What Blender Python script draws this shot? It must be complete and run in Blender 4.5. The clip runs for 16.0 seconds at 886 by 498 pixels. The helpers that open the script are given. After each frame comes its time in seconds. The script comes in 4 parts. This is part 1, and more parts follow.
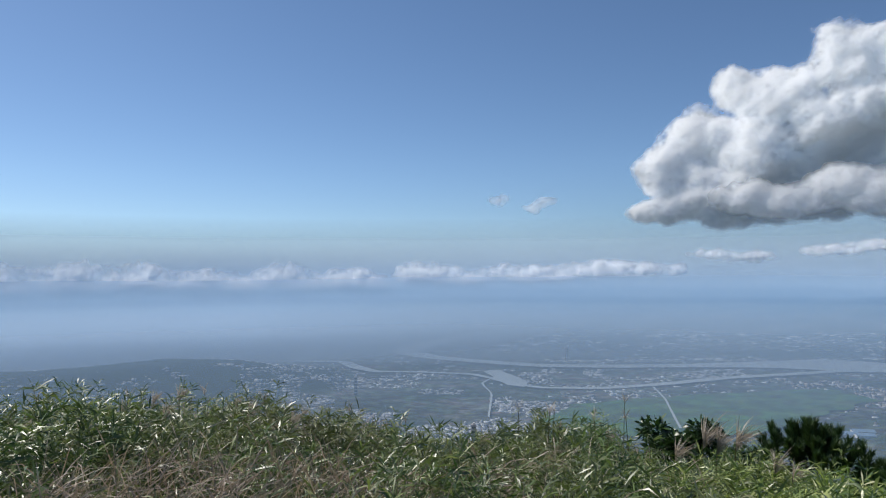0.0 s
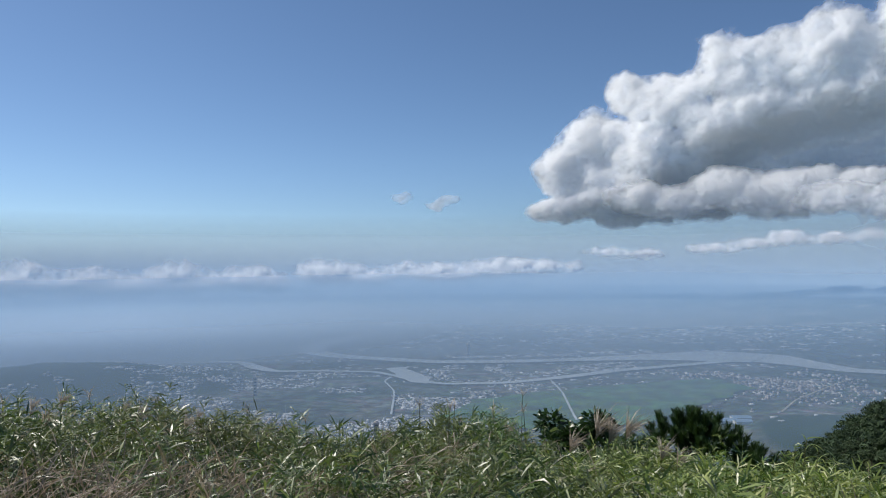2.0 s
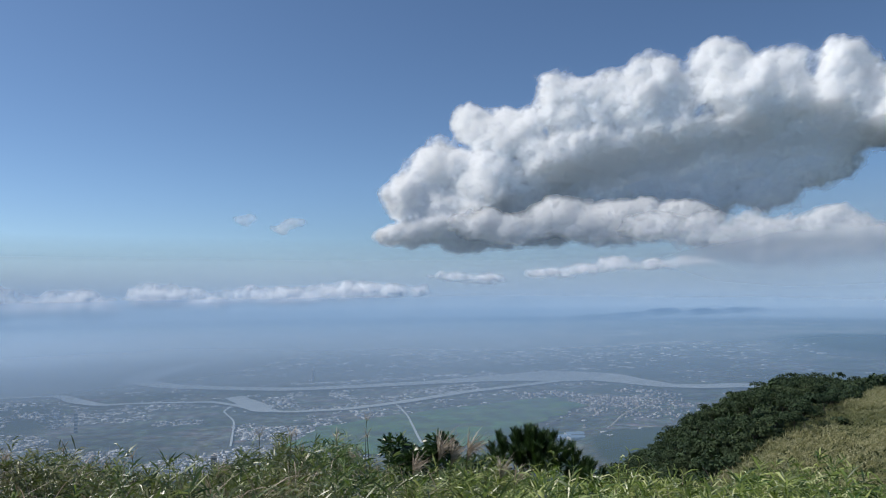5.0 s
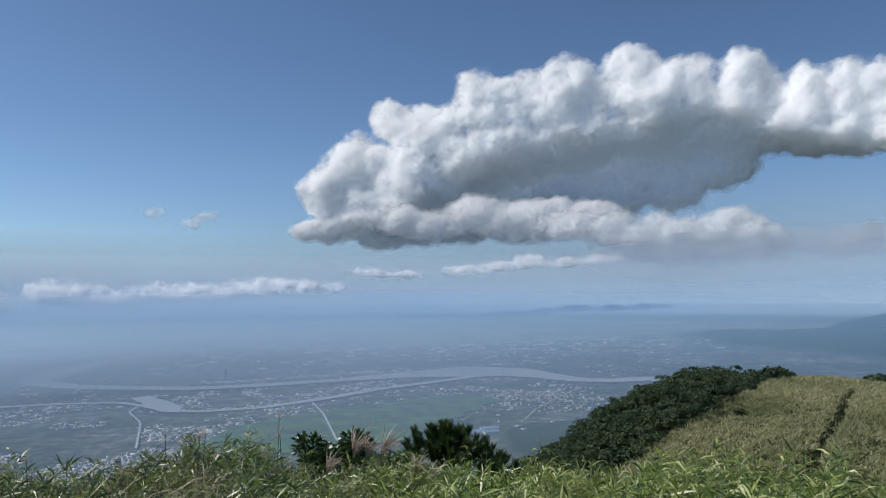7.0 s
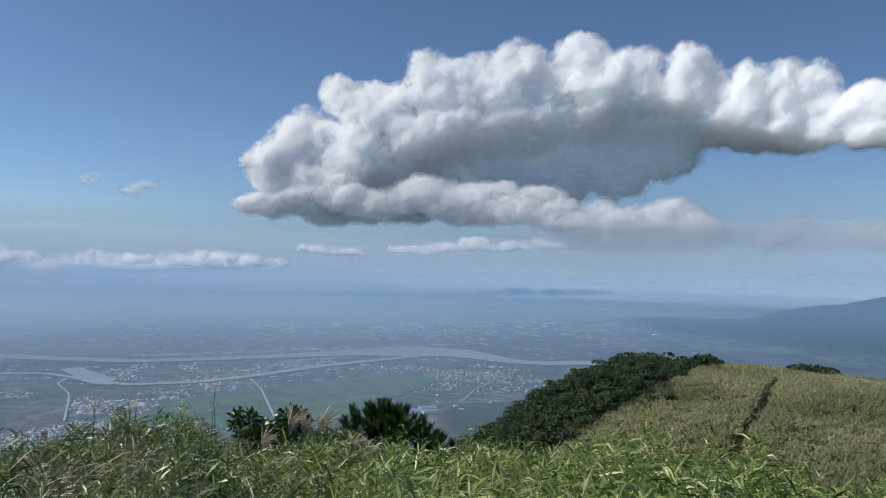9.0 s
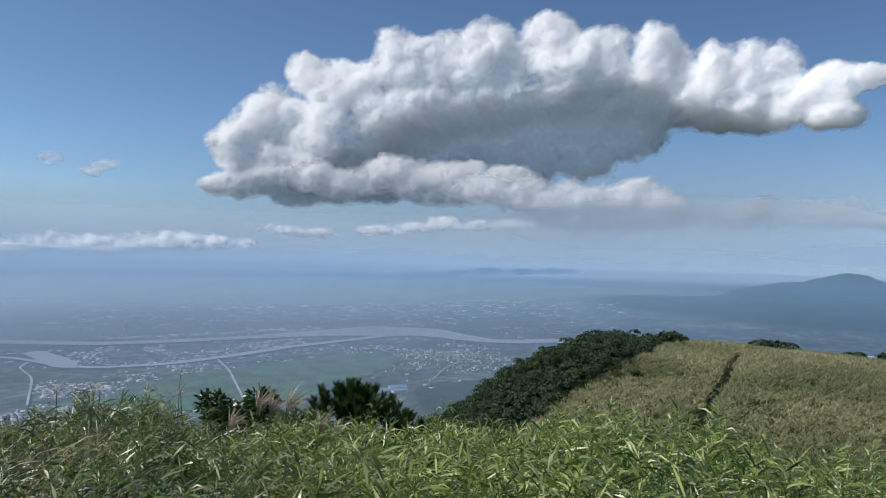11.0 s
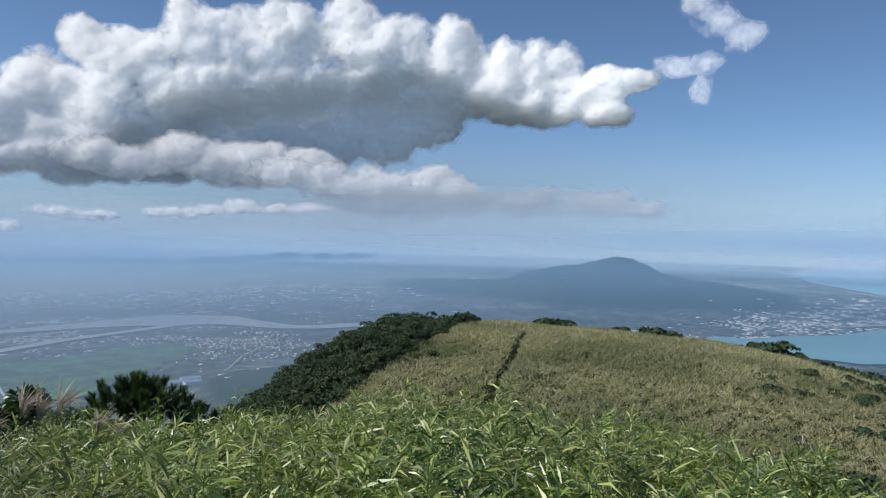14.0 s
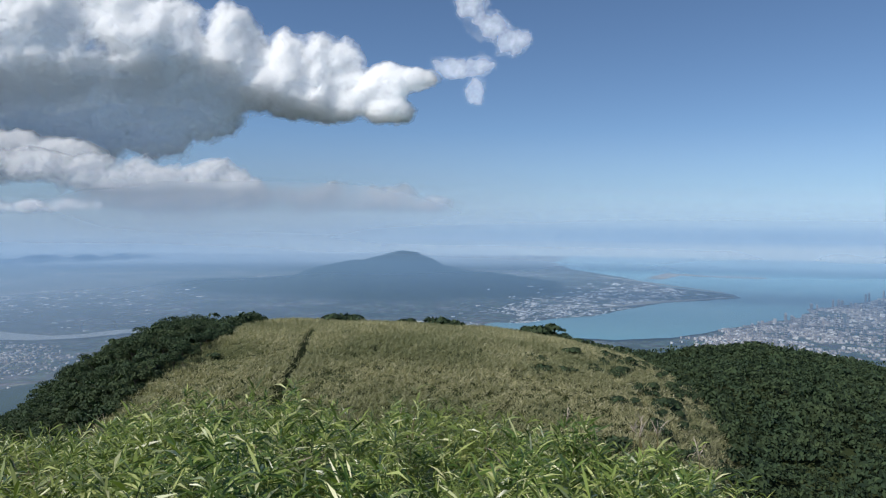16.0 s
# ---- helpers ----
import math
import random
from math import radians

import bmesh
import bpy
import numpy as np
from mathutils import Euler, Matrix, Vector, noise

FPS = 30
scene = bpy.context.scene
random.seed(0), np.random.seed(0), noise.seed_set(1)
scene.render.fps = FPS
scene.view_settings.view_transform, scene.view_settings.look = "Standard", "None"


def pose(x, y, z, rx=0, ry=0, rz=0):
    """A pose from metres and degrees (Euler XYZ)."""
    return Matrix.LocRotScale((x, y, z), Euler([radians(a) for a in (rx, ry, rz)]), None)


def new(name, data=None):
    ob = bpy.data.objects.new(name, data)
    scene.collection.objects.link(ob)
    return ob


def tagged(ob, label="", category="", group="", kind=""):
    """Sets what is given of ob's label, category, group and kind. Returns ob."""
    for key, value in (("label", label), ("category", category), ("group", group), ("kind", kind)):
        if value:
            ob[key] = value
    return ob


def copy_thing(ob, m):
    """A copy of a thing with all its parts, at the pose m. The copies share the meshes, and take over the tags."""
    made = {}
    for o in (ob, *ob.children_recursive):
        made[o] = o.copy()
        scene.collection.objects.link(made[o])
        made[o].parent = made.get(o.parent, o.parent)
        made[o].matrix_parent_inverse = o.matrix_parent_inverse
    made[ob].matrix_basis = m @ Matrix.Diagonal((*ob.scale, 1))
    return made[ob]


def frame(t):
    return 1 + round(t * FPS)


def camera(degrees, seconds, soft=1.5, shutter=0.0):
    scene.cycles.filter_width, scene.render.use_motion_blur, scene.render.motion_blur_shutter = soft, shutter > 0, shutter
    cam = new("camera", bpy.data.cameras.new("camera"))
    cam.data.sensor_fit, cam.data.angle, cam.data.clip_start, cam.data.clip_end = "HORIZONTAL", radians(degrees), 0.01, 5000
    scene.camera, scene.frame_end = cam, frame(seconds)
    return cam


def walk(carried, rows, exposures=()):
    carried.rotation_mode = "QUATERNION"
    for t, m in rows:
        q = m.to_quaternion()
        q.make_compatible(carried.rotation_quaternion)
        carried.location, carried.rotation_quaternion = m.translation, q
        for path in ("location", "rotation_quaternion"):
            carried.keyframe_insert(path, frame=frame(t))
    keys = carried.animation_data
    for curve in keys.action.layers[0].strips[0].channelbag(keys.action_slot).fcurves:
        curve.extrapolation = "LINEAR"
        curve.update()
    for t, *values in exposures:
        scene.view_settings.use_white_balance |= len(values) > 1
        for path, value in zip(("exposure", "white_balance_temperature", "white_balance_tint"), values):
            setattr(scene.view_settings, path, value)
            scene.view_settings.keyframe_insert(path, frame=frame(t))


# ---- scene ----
# ---- the camera: held in the hand on the hilltop, panning to the right ----
cam = camera(63.66, 16.0, soft=1.2)
EYE = 1.6
PATH = [
    # seconds, x, y, pitch, roll, yaw
    (0, 0.000, -0.000, 1.72, 0.36, -0.00),
    (0.5, 0.003, -0.001, 1.83, 0.49, -2.02),
    (1, 0.006, -0.003, 1.74, 0.51, -3.88),
    (1.5, 0.009, -0.004, 1.54, 0.51, -5.75),
    (2, 0.013, -0.005, 1.46, 0.46, -7.78),
    (2.5, 0.016, -0.006, 1.61, 0.29, -10.00),
    (3, 0.019, -0.007, 1.93, 0.30, -12.18),
    (3.5, 0.022, -0.009, 2.34, 0.42, -14.26),
    (4, 0.025, -0.010, 2.68, 0.50, -16.18),
    (4.5, 0.028, -0.011, 3.02, 0.59, -17.97),
    (5, 0.031, -0.013, 3.30, 0.55, -20.03),
    (7.5, 0.047, -0.019, 2.74, -0.05, -27.90),
    (8, 0.050, -0.020, 2.46, -0.68, -29.09),
    (8.5, 0.053, -0.021, 2.07, -1.27, -30.22),
    (9, 0.056, -0.022, 1.43, -1.71, -31.08),
    (11.5, 0.072, -0.029, -0.39, -1.32, -34.80),
    (12, 0.075, -0.030, -0.41, -1.26, -36.71),
    (12.5, 0.078, -0.031, -0.52, -1.16, -39.20),
    (13, 0.081, -0.033, -0.71, -1.17, -42.09),
    (13.5, 0.084, -0.034, -0.86, -1.50, -45.51),
    (14, 0.088, -0.035, -0.93, -1.70, -49.46),
    (14.5, 0.091, -0.036, -0.89, -1.62, -53.89),
    (15, 0.094, -0.037, -0.79, -1.15, -58.79),
    (15.5, 0.097, -0.039, -0.78, -0.75, -63.33),
    (16, 0.100, -0.040, -0.95, -0.62, -66.48),
]
walk(cam, [(t, pose(x, y, EYE, 90 + p, r, w)) for t, x, y, p, r, w in PATH],
     exposures=((0.0, 0.0), (4.0, -0.03), (8.5, -0.09), (12.0, 0.0), (14.0, 0.04), (16.0, 0.0)))

# ---- sky, sun, haze light ----
SUN_AZ, SUN_EL = -58.0, 47.0     # degrees to the right of the y axis, and above the horizon
world = bpy.data.worlds.new("sky")
scene.world = world
world.use_nodes = True
wn, wl = world.node_tree.nodes, world.node_tree.links
sky = wn.new("ShaderNodeTexSky")
sky.sky_type, sky.sun_disc = "NISHITA", False
sky.sun_elevation, sky.sun_rotation = radians(SUN_EL), radians(SUN_AZ)
sky.altitude, sky.air_density, sky.dust_density, sky.ozone_density = 700, 0.75, 0.4, 4.0
tint = wn.new("ShaderNodeMix")
tint.data_type, tint.blend_type = "RGBA", "MULTIPLY"
tint.inputs[0].default_value, tint.inputs[7].default_value = 1.0, (.95, 1.01, 1.02, 1)
wl.new(sky.outputs[0], tint.inputs[6])
wl.new(tint.outputs[2], wn["Background"].inputs[0])
wn["Background"].inputs[1].default_value = 0.105

sun = new("sun", bpy.data.lights.new("sun", "SUN"))
sun.data.energy, sun.data.angle, sun.data.color = 5.0, radians(0.5), (1.0, 0.955, 0.88)
sa, se = radians(SUN_AZ), radians(SUN_EL)
SUN_DIR = Vector((math.sin(sa) * math.cos(se), math.cos(sa) * math.cos(se), math.sin(se)))
sun.matrix_world = SUN_DIR.to_track_quat("Z", "Y").to_matrix().to_4x4()


# ---- arithmetic ----
rng = np.random.default_rng(7)
TABLE = np.random.default_rng(3).random((64, 64, 16))


def value(x, y, z=0.0):
    """Smooth noise from 0 to 1 over arrays."""
    x, y, z = np.broadcast_arrays(np.asarray(x, float), np.asarray(y, float), np.asarray(z, float))
    i, j, k = np.floor(x).astype(int), np.floor(y).astype(int), np.floor(z).astype(int)
    u, v, w = x - i, y - j, z - k
    u, v, w = (a * a * a * (a * (a * 6 - 15) + 10) for a in (u, v, w))
    out = 0.0
    for di, a in ((0, 1 - u), (1, u)):
        for dj, b in ((0, 1 - v), (1, v)):
            for dk, c in ((0, 1 - w), (1, w)):
                out = out + a * b * c * TABLE[(i + di) % 64, (j + dj) % 64, (k + dk) % 16]
    return out


def fbm(x, y, z=0.0, octaves=5, gain=0.5, lump=False):
    """Layered noise about 0, from -1 to 1; lump: rounded heaps with sharp valleys between."""
    total, amp, size = 0.0, 1.0, 0.0
    for o in range(octaves):
        n = value(x * 2 ** o + 17.3 * o, y * 2 ** o + 5.1 * o, np.asarray(z) * 2 ** o) * 2 - 1
        total, size, amp = total + amp * (1 - 2 * abs(n) if lump else n), size + amp, amp * gain
    return total / size


def puffs(x, y, seed=0, octaves=4, gain=.5):
    """Rounded heaps packed side by side, smaller ones on the larger, from 0 to 1."""
    total, amp, size = 0.0, 1.0, 0.0
    for o in range(octaves):
        c, s = math.cos(.7 * o + seed), math.sin(.7 * o + seed)
        u, v = (x * c - y * s) * 2.1 ** o + 11.7 * o, (x * s + y * c) * 2.1 ** o + 3.3 * o
        i, j = np.floor(u).astype(int), np.floor(v).astype(int)
        near = 0.0
        for di in (-1, 0, 1):
            for dj in (-1, 0, 1):
                a, b = (i + di) % 64, (j + dj) % 64
                q = (i + di + TABLE[a, b, 1] - u) ** 2 + (j + dj + TABLE[a, b, 2] - v) ** 2
                near = near + np.exp(-9 * q)
        heap = 1 + np.clip(np.log(near + 1e-9) / 9, -1, .1)
        total, size, amp = total + amp * heap, size + amp, amp * gain
    return total / size


def smooth(a, b, x):
    t = np.clip((x - a) / (b - a), 0, 1)
    return t * t * (3 - 2 * t)


def polar(az, d):
    a = np.radians(az)
    return np.sin(a) * d, np.cos(a) * d


# ---- the lie of the land: heights by azimuth and distance from the lookout ----
PLAIN = -120.0
OVER = 0.85      # the eye above the tips of the grass


def edge_slope(az):
    return np.interp(az, (-180, -80, -40, -19, -11, 0, 8, 12, 17, 30, 36, 42, 57, 69, 81, 87, 92, 100, 110, 180), (.25, .17, .153, .160, .194, .236, .224, .22, .252, .262, .25, .246, .252, .262, .285, .315, .37, .44, .48, .25))


def canopy(az, d):
    """Top of the bamboo grass on the lookout."""
    return EYE - OVER - edge_slope(az) ** 2 / (4 * OVER) * d * d


def lookout(az, d):
    b = edge_slope(az) ** 2 / (4 * OVER)
    d0 = 0.42 / (2 * b)
    return EYE - OVER - 1.0 - np.where(d < d0, b * d * d, b * d0 * d0 + 0.42 * (d - d0))


def crest(az, d, azs, els, dist, front, back):
    el = np.tan(np.radians(np.interp(az, azs, els)))
    return EYE + el * d - np.where(d < dist, front, back) * (d - dist) ** 2


def grass_hill(az, d):
    return crest(az, d, (15, 20, 25, 30, 34.7, 39.8, 45, 51, 56, 63, 70, 76, 81, 84, 87, 90, 95, 110),
                 (-32, -25, -20.6, -16.8, -13.9, -10.3, -7.75, -7.0, -6.95, -7.15, -7.5, -8.1, -9.1, -10.6, -12.6, -16, -22, -35),
                 170, .00185, .006)


def trail(az, d):
    """Degrees to the side of the path that climbs the grassy hill."""
    e = np.degrees(np.arctan2(grass_hill(az, d) - EYE, d))
    return np.where(e < -7.5, az - np.interp(e, (-14.5, -12.8, -9.8, -7.9, -7.3), (52.8, 53.5, 55, 56, 56.2)), 9.0)


def wooded_hill(az, d):
    return crest(az, d, (60, 68, 76, 81, 84, 87, 90, 94.4, 98.5, 110, 125, 160), (-26, -16, -10.2, -9.3, -9.3, -8.7, -8.2, -8.7, -9.2, -10.5, -16, -30),
                 265, .00095, .004)


def range_of(az, d, azs, els, dist, spread, seed):
    top = EYE + dist * np.tan(np.radians(np.interp(az, azs, els)))
    x, y = polar(az, d)
    rough = fbm(x / 190 + seed, y / 190, octaves=6, lump=True)
    return PLAIN + np.maximum(top - PLAIN, 0) * np.exp(-((d - dist) / spread) ** 2) * (1 + 0.26 * rough)


def height(az, d):
    x, y = polar(az, d)
    h = PLAIN + 0.8 * fbm(x / 90, y / 90, octaves=3)
    far = np.maximum.reduce([
        range_of(az, d, (36, 44, 48.8, 51.7, 54.7, 56.4, 58.2, 60.4, 61.8, 62.7, 63.3, 64.5, 66.3, 68.6, 71.8, 75.3, 79), (-4.6, -3.9, -3.5, -3.4, -3.25, -2.65, -2.2, -1.85, -1.45, -1.25, -1.3, -1.6, -2.35, -2.8, -3.1, -3.6, -4.8), 1750, 260, 0),
        range_of(az, d, (-90, -60, -45, -31, -24, -16, -13, -9, -6), (-9.5, -6.0, -6.4, -6.9, -6.8, -6.85, -7.3, -8.0, -9.5), 800, 95, 9),
        range_of(az, d, (5, 15, 22, 30, 38, 46, 56), (-4.0, -3.7, -3.5, -3.4, -3.4, -3.4, -3.8), 2400, 330, 4),
        range_of(az, d, (19, 22, 25, 29.5, 34, 38, 44, 52), (-16, -14.2, -13.2, -12.3, -11.2, -10.6, -10.4, -10.4), 560, 70, 2),
        np.full(np.shape(h), PLAIN)])
    h = np.where(far > PLAIN + 1.0, np.maximum(h, far), h)
    hill = grass_hill(az, d) + 0.5 * fbm(x / 14, y / 14, octaves=3)
    hill = hill - 1.5 * np.exp(-(trail(az, d) / .36) ** 2)
    wood = wooded_hill(az, d) + 2.0 * fbm(x / 35, y / 35, octaves=3)
    tops = np.stack([lookout(az, d), hill, wood, h])
    m = tops.max(0)
    k = np.clip(d / 40, 0.02, 2.0)
    return np.minimum(m + k * np.log(np.exp((tops - m) / k).sum(0)) * (m > PLAIN + 3), m + 2)


def plan_height(x, y):
    return height(np.degrees(np.arctan2(x, y)), np.hypot(x, y))


# ---- mesh helpers ----
def mesh_np(name, verts, faces, material, smooth_faces=False):
    """A mesh from arrays: faces all with the same number of corners."""
    me = bpy.data.meshes.new(name)
    verts, faces = np.asarray(verts, np.float32), np.asarray(faces, np.int32)
    n, c = faces.shape
    me.vertices.add(len(verts)), me.loops.add(n * c), me.polygons.add(n)
    me.vertices.foreach_set("co", verts.ravel())
    me.loops.foreach_set("vertex_index", faces.ravel())
    me.polygons.foreach_set("loop_start", np.arange(0, n * c, c, dtype=np.int32))
    if smooth_faces:
        me.polygons.foreach_set("use_smooth", np.ones(n, bool))
    me.update(calc_edges=True)
    me.validate()
    if material:
        me.materials.append(material)
    return me


def part(name, bm, material=None, parent=None, label=""):
    """Links a bmesh, or a mesh, as one object under its thing."""
    if isinstance(bm, bmesh.types.BMesh):
        me = bpy.data.meshes.new(name)
        bm.to_mesh(me)
        bm.free()
    else:
        me = bm
    if material and not me.materials:
        me.materials.append(material)
    ob = new(name, me)
    ob.parent = parent
    return tagged(ob, label)


def grid_faces(rows, cols, wrap=False):
    i, j = np.meshgrid(np.arange(rows - 1), np.arange(cols if wrap else cols - 1), indexing="ij")
    a, b = i * cols + j, i * cols + (j + 1) % cols
    return np.stack([a, b, b + cols, a + cols], -1).reshape(-1, 4)


def blades(base, way, length, width, droop, twist=None, segs=3, profile=None):
    """Bent leaf strips: base and way (n, 3), the rest (n,). Returns vertices and faces."""
    n = len(base)
    way = way / np.linalg.norm(way, axis=1)[:, None]
    side = np.cross(way, (0, 0, 1.0)) + 1e-6
    side /= np.linalg.norm(side, axis=1)[:, None]
    if twist is not None:
        up = np.cross(side, way)
        side = side * np.cos(twist)[:, None] + up * np.sin(twist)[:, None]
    profile = profile or np.interp(np.linspace(0, 1, segs + 1), (0, .3, .7, 1), (.35, 1, .75, .04))
    vs = []
    for s, p in zip(np.linspace(0, 1, segs + 1), profile):
        mid = base + way * (length * s)[:, None]
        mid[:, 2] -= droop * length * s * s
        w = side * (width * p / 2)[:, None]
        vs += [mid - w, mid + w]
    verts = np.stack(vs, 1).reshape(-1, 3)
    k = np.arange(n)[:, None, None] * (2 * segs + 2)
    r = np.arange(segs)[None, :, None] * 2
    faces = (k + r + np.array([0, 1, 3, 2])).reshape(-1, 4)
    return verts, faces


def merged(pieces):
    vs, fs, o = [], [], 0
    for v, f in pieces:
        vs.append(v), fs.append(f + o)
        o += len(v)
    return np.concatenate(vs), np.concatenate(fs)


# ---- materials ----
class Nodes:
    """A small helper to write node trees down shortly."""

    def __init__(self, name):
        self.m = bpy.data.materials.new(name)
        self.m.use_nodes = True
        self.n, self.l = self.m.node_tree.nodes, self.m.node_tree.links
        self.bsdf, self.out = self.n["Principled BSDF"], self.n["Material Output"]

    def add(self, kind, **ins):
        node = self.n.new("ShaderNode" + kind)
        for k, v in ins.items():
            self.put(node.inputs[k.replace("_", " ")], v)
        return node

    def put(self, socket, v):
        if hasattr(v, "is_output"):
            self.l.new(v, socket)
        else:
            socket.default_value = v

    def noise(self, scale, detail=4, vector=None, rough=0.55):
        node = self.add("TexNoise", Scale=scale, Detail=detail, Roughness=rough)
        self.put(node.inputs["Vector"], vector or self.where())
        return node.outputs["Fac"]

    def where(self):
        if "Geometry" not in self.n:
            self.add("NewGeometry")
        return self.n["Geometry"].outputs["Position"]

    def island(self):
        self.where()
        return self.n["Geometry"].outputs["Random Per Island"]

    def ramp(self, fac, *stops):
        node = self.add("ValToRGB")
        self.put(node.inputs[0], fac)
        e = node.color_ramp.elements
        while len(e) < len(stops):
            e.new(0.5)
        for el, (p, c) in zip(e, stops):
            el.position, el.color = p, (*c, 1) if len(c) == 3 else c
        return node.outputs[0]

    def grey(self, fac, *stops):
        return self.ramp(fac, *((p, (v, v, v)) for p, v in stops))

    def mix(self, fac, a, b, how="MIX"):
        node = self.n.new("ShaderNodeMix")
        node.data_type, node.blend_type = "RGBA", how
        for s, v in ((node.inputs[0], fac), (node.inputs[6], a), (node.inputs[7], b)):
            self.put(s, (*v, 1) if isinstance(v, tuple) and len(v) == 3 else v)
        return node.outputs[2]

    def math(self, how, a, b=0.0):
        node = self.n.new("ShaderNodeMath")
        node.operation = how
        self.put(node.inputs[0], a), self.put(node.inputs[1], b)
        return node.outputs[0]

    def bump(self, fac, strength, distance):
        self.put(self.bsdf.inputs["Normal"], self.add("Bump", Strength=strength, Distance=distance, Height=fac).outputs[0])

    def done(self, color=None, rough=None, **ins):
        if color is not None:
            self.put(self.bsdf.inputs["Base Color"], (*color, 1) if isinstance(color, tuple) and len(color) == 3 else color)
        if rough is not None:
            self.put(self.bsdf.inputs["Roughness"], rough)
        for k, v in ins.items():
            self.put(self.bsdf.inputs[k.replace("_", " ")], v)
        return self.m


def leaf_material(name, stops, rough=0.45, glow=0.35, patch=1.5, tint=(0.2, 0.2, 0.06), lit=(1.0, 1.15, .55), much=.55):
    """Leaves: colour by leaf, patches, light coming through them."""
    m = Nodes(name)
    c = m.ramp(m.island(), *stops)
    c = m.mix(m.grey(m.noise(patch, 5), (.42, 0), (.64, much)), c, tint)
    m.done(c, rough, Specular_IOR_Level=0.5)
    tr = m.add("BsdfTranslucent")
    m.put(tr.inputs[0], m.mix(1.0, c, lit, "MULTIPLY"))
    mx = m.add("MixShader", Fac=glow)
    m.l.new(m.bsdf.outputs[0], mx.inputs[1]), m.l.new(tr.outputs[0], mx.inputs[2])
    m.l.new(mx.outputs[0], m.out.inputs[0])
    return m.m


# Palest leaves carry painted glints, darkest ones the shaded gaps between leaves.
M_BAMBOO = leaf_material("bamboo_leaf", ((0, (.025, .06, .014)), (.35, (.07, .13, .028)), (.65, (.19, .26, .06)), (.88, (.42, .46, .17)), (1, (.66, .65, .42))), .36, .26, 1.1, (.24, .27, .08))
M_BAMBOO_DARK = leaf_material("old_bamboo_leaf", ((0, (.025, .055, .016)), (.35, (.06, .11, .03)), (.7, (.13, .19, .055)), (.92, (.25, .28, .11)), (1, (.5, .46, .36))), .38, .26, 1.1, (.18, .17, .08))
M_STRAW = leaf_material("dry_grass", ((0, (.18, .16, .1)), (.4, (.32, .27, .2)), (.8, (.45, .37, .3)), (1, (.58, .5, .42))), .6, .3, 1.4, (.33, .24, .2), (1, .92, .8))
M_PLUME = leaf_material("plume", ((0, (.3, .26, .2)), (.5, (.45, .39, .32)), (1, (.66, .6, .53))), .7, .4, 3.0, (.4, .32, .26), (1, .95, .86))
M_TUFT = leaf_material("hill_grass", ((0, (.2, .21, .1)), (.35, (.3, .295, .155)), (.75, (.42, .4, .24)), (1, (.56, .53, .36))), .7, .4, .045, (.15, .175, .08), (1, 1.02, .7), .75)
M_TREE = leaf_material("tree_leaf", ((0, (.011, .028, .014)), (.5, (.022, .047, .02)), (1, (.044, .075, .03))), .9, .18, .12, (.05, .072, .026))
M_SHRUB = leaf_material("shrub_leaf", ((0, (.014, .034, .011)), (.5, (.024, .056, .016)), (1, (.06, .11, .03))), .4, .2, 2.0, (.03, .06, .015))

M_PINE = leaf_material("pine_needles", ((0, (.014, .035, .012)), (.5, (.03, .07, .02)), (1, (.07, .12, .035))), .5, .2, 2.0, (.05, .08, .02))


def bark():
    m = Nodes("bark")
    return m.done(m.ramp(m.noise(14), (.3, (.05, .04, .03)), (.7, (.13, .11, .085))), .85)


def stalk_material():
    m = Nodes("stalk")
    return m.done(m.ramp(m.noise(30), (.3, (.1, .09, .035)), (.7, (.24, .2, .09))), .6)


M_BARK, M_STALK = bark(), stalk_material()


def ground_material():
    m = Nodes("earth_and_vegetation")
    p = m.where()
    sep = m.add("SeparateXYZ", Vector=p)
    hill = m.ramp(m.noise(.05, 6), (.35, (.02, .03, .012)), (.55, (.035, .046, .018)), (.7, (.06, .066, .028)))
    hill = m.mix(m.grey(m.noise(2.5, 5), (.4, 0), (.62, .5)), hill, (.03, .04, .012))
    wood = m.ramp(m.noise(.035, 8), (.35, (.01, .022, .01)), (.6, (.022, .04, .016)), (.8, (.04, .055, .022)))
    flat = m.ramp(m.noise(.011, 7, rough=.65), (.34, (.03, .05, .03)), (.48, (.08, .1, .075)), (.58, (.14, .15, .13)), (.74, (.27, .27, .26)))
    vor = m.add("TexVoronoi", Scale=.09)
    m.put(vor.inputs["Vector"], p)
    flat = m.mix(.3, flat, m.mix(1.0, flat, vor.outputs["Color"], "MULTIPLY"))
    flat = m.mix(1.0, flat, m.grey(m.noise(.075, 6, rough=.7), (.36, .35), (.5, .9), (.64, 1.9)), "MULTIPLY")
    low = m.mix(m.grey(m.math("ADD", m.math("MULTIPLY", sep.outputs[2], 1 / 30), 118 / 30), (0.0, 0), (.12, 1)), flat, wood)
    up = m.grey(m.math("ADD", m.math("MULTIPLY", sep.outputs[2], 1 / 60), 80 / 60), (0.0, 0), (.6, 1))
    c = m.mix(up, low, hill)
    m.bump(m.noise(.4, 6), .5, .6)
    return m.done(c, .95, Specular_IOR_Level=.15)


def water_material(name, deep, shallow):
    m = Nodes(name)
    c = m.ramp(m.noise(.006, 6), (.35, deep), (.7, shallow))
    m.bump(m.noise(.25, 4), .12, .3)
    return m.done(c, .42, IOR=1.33)


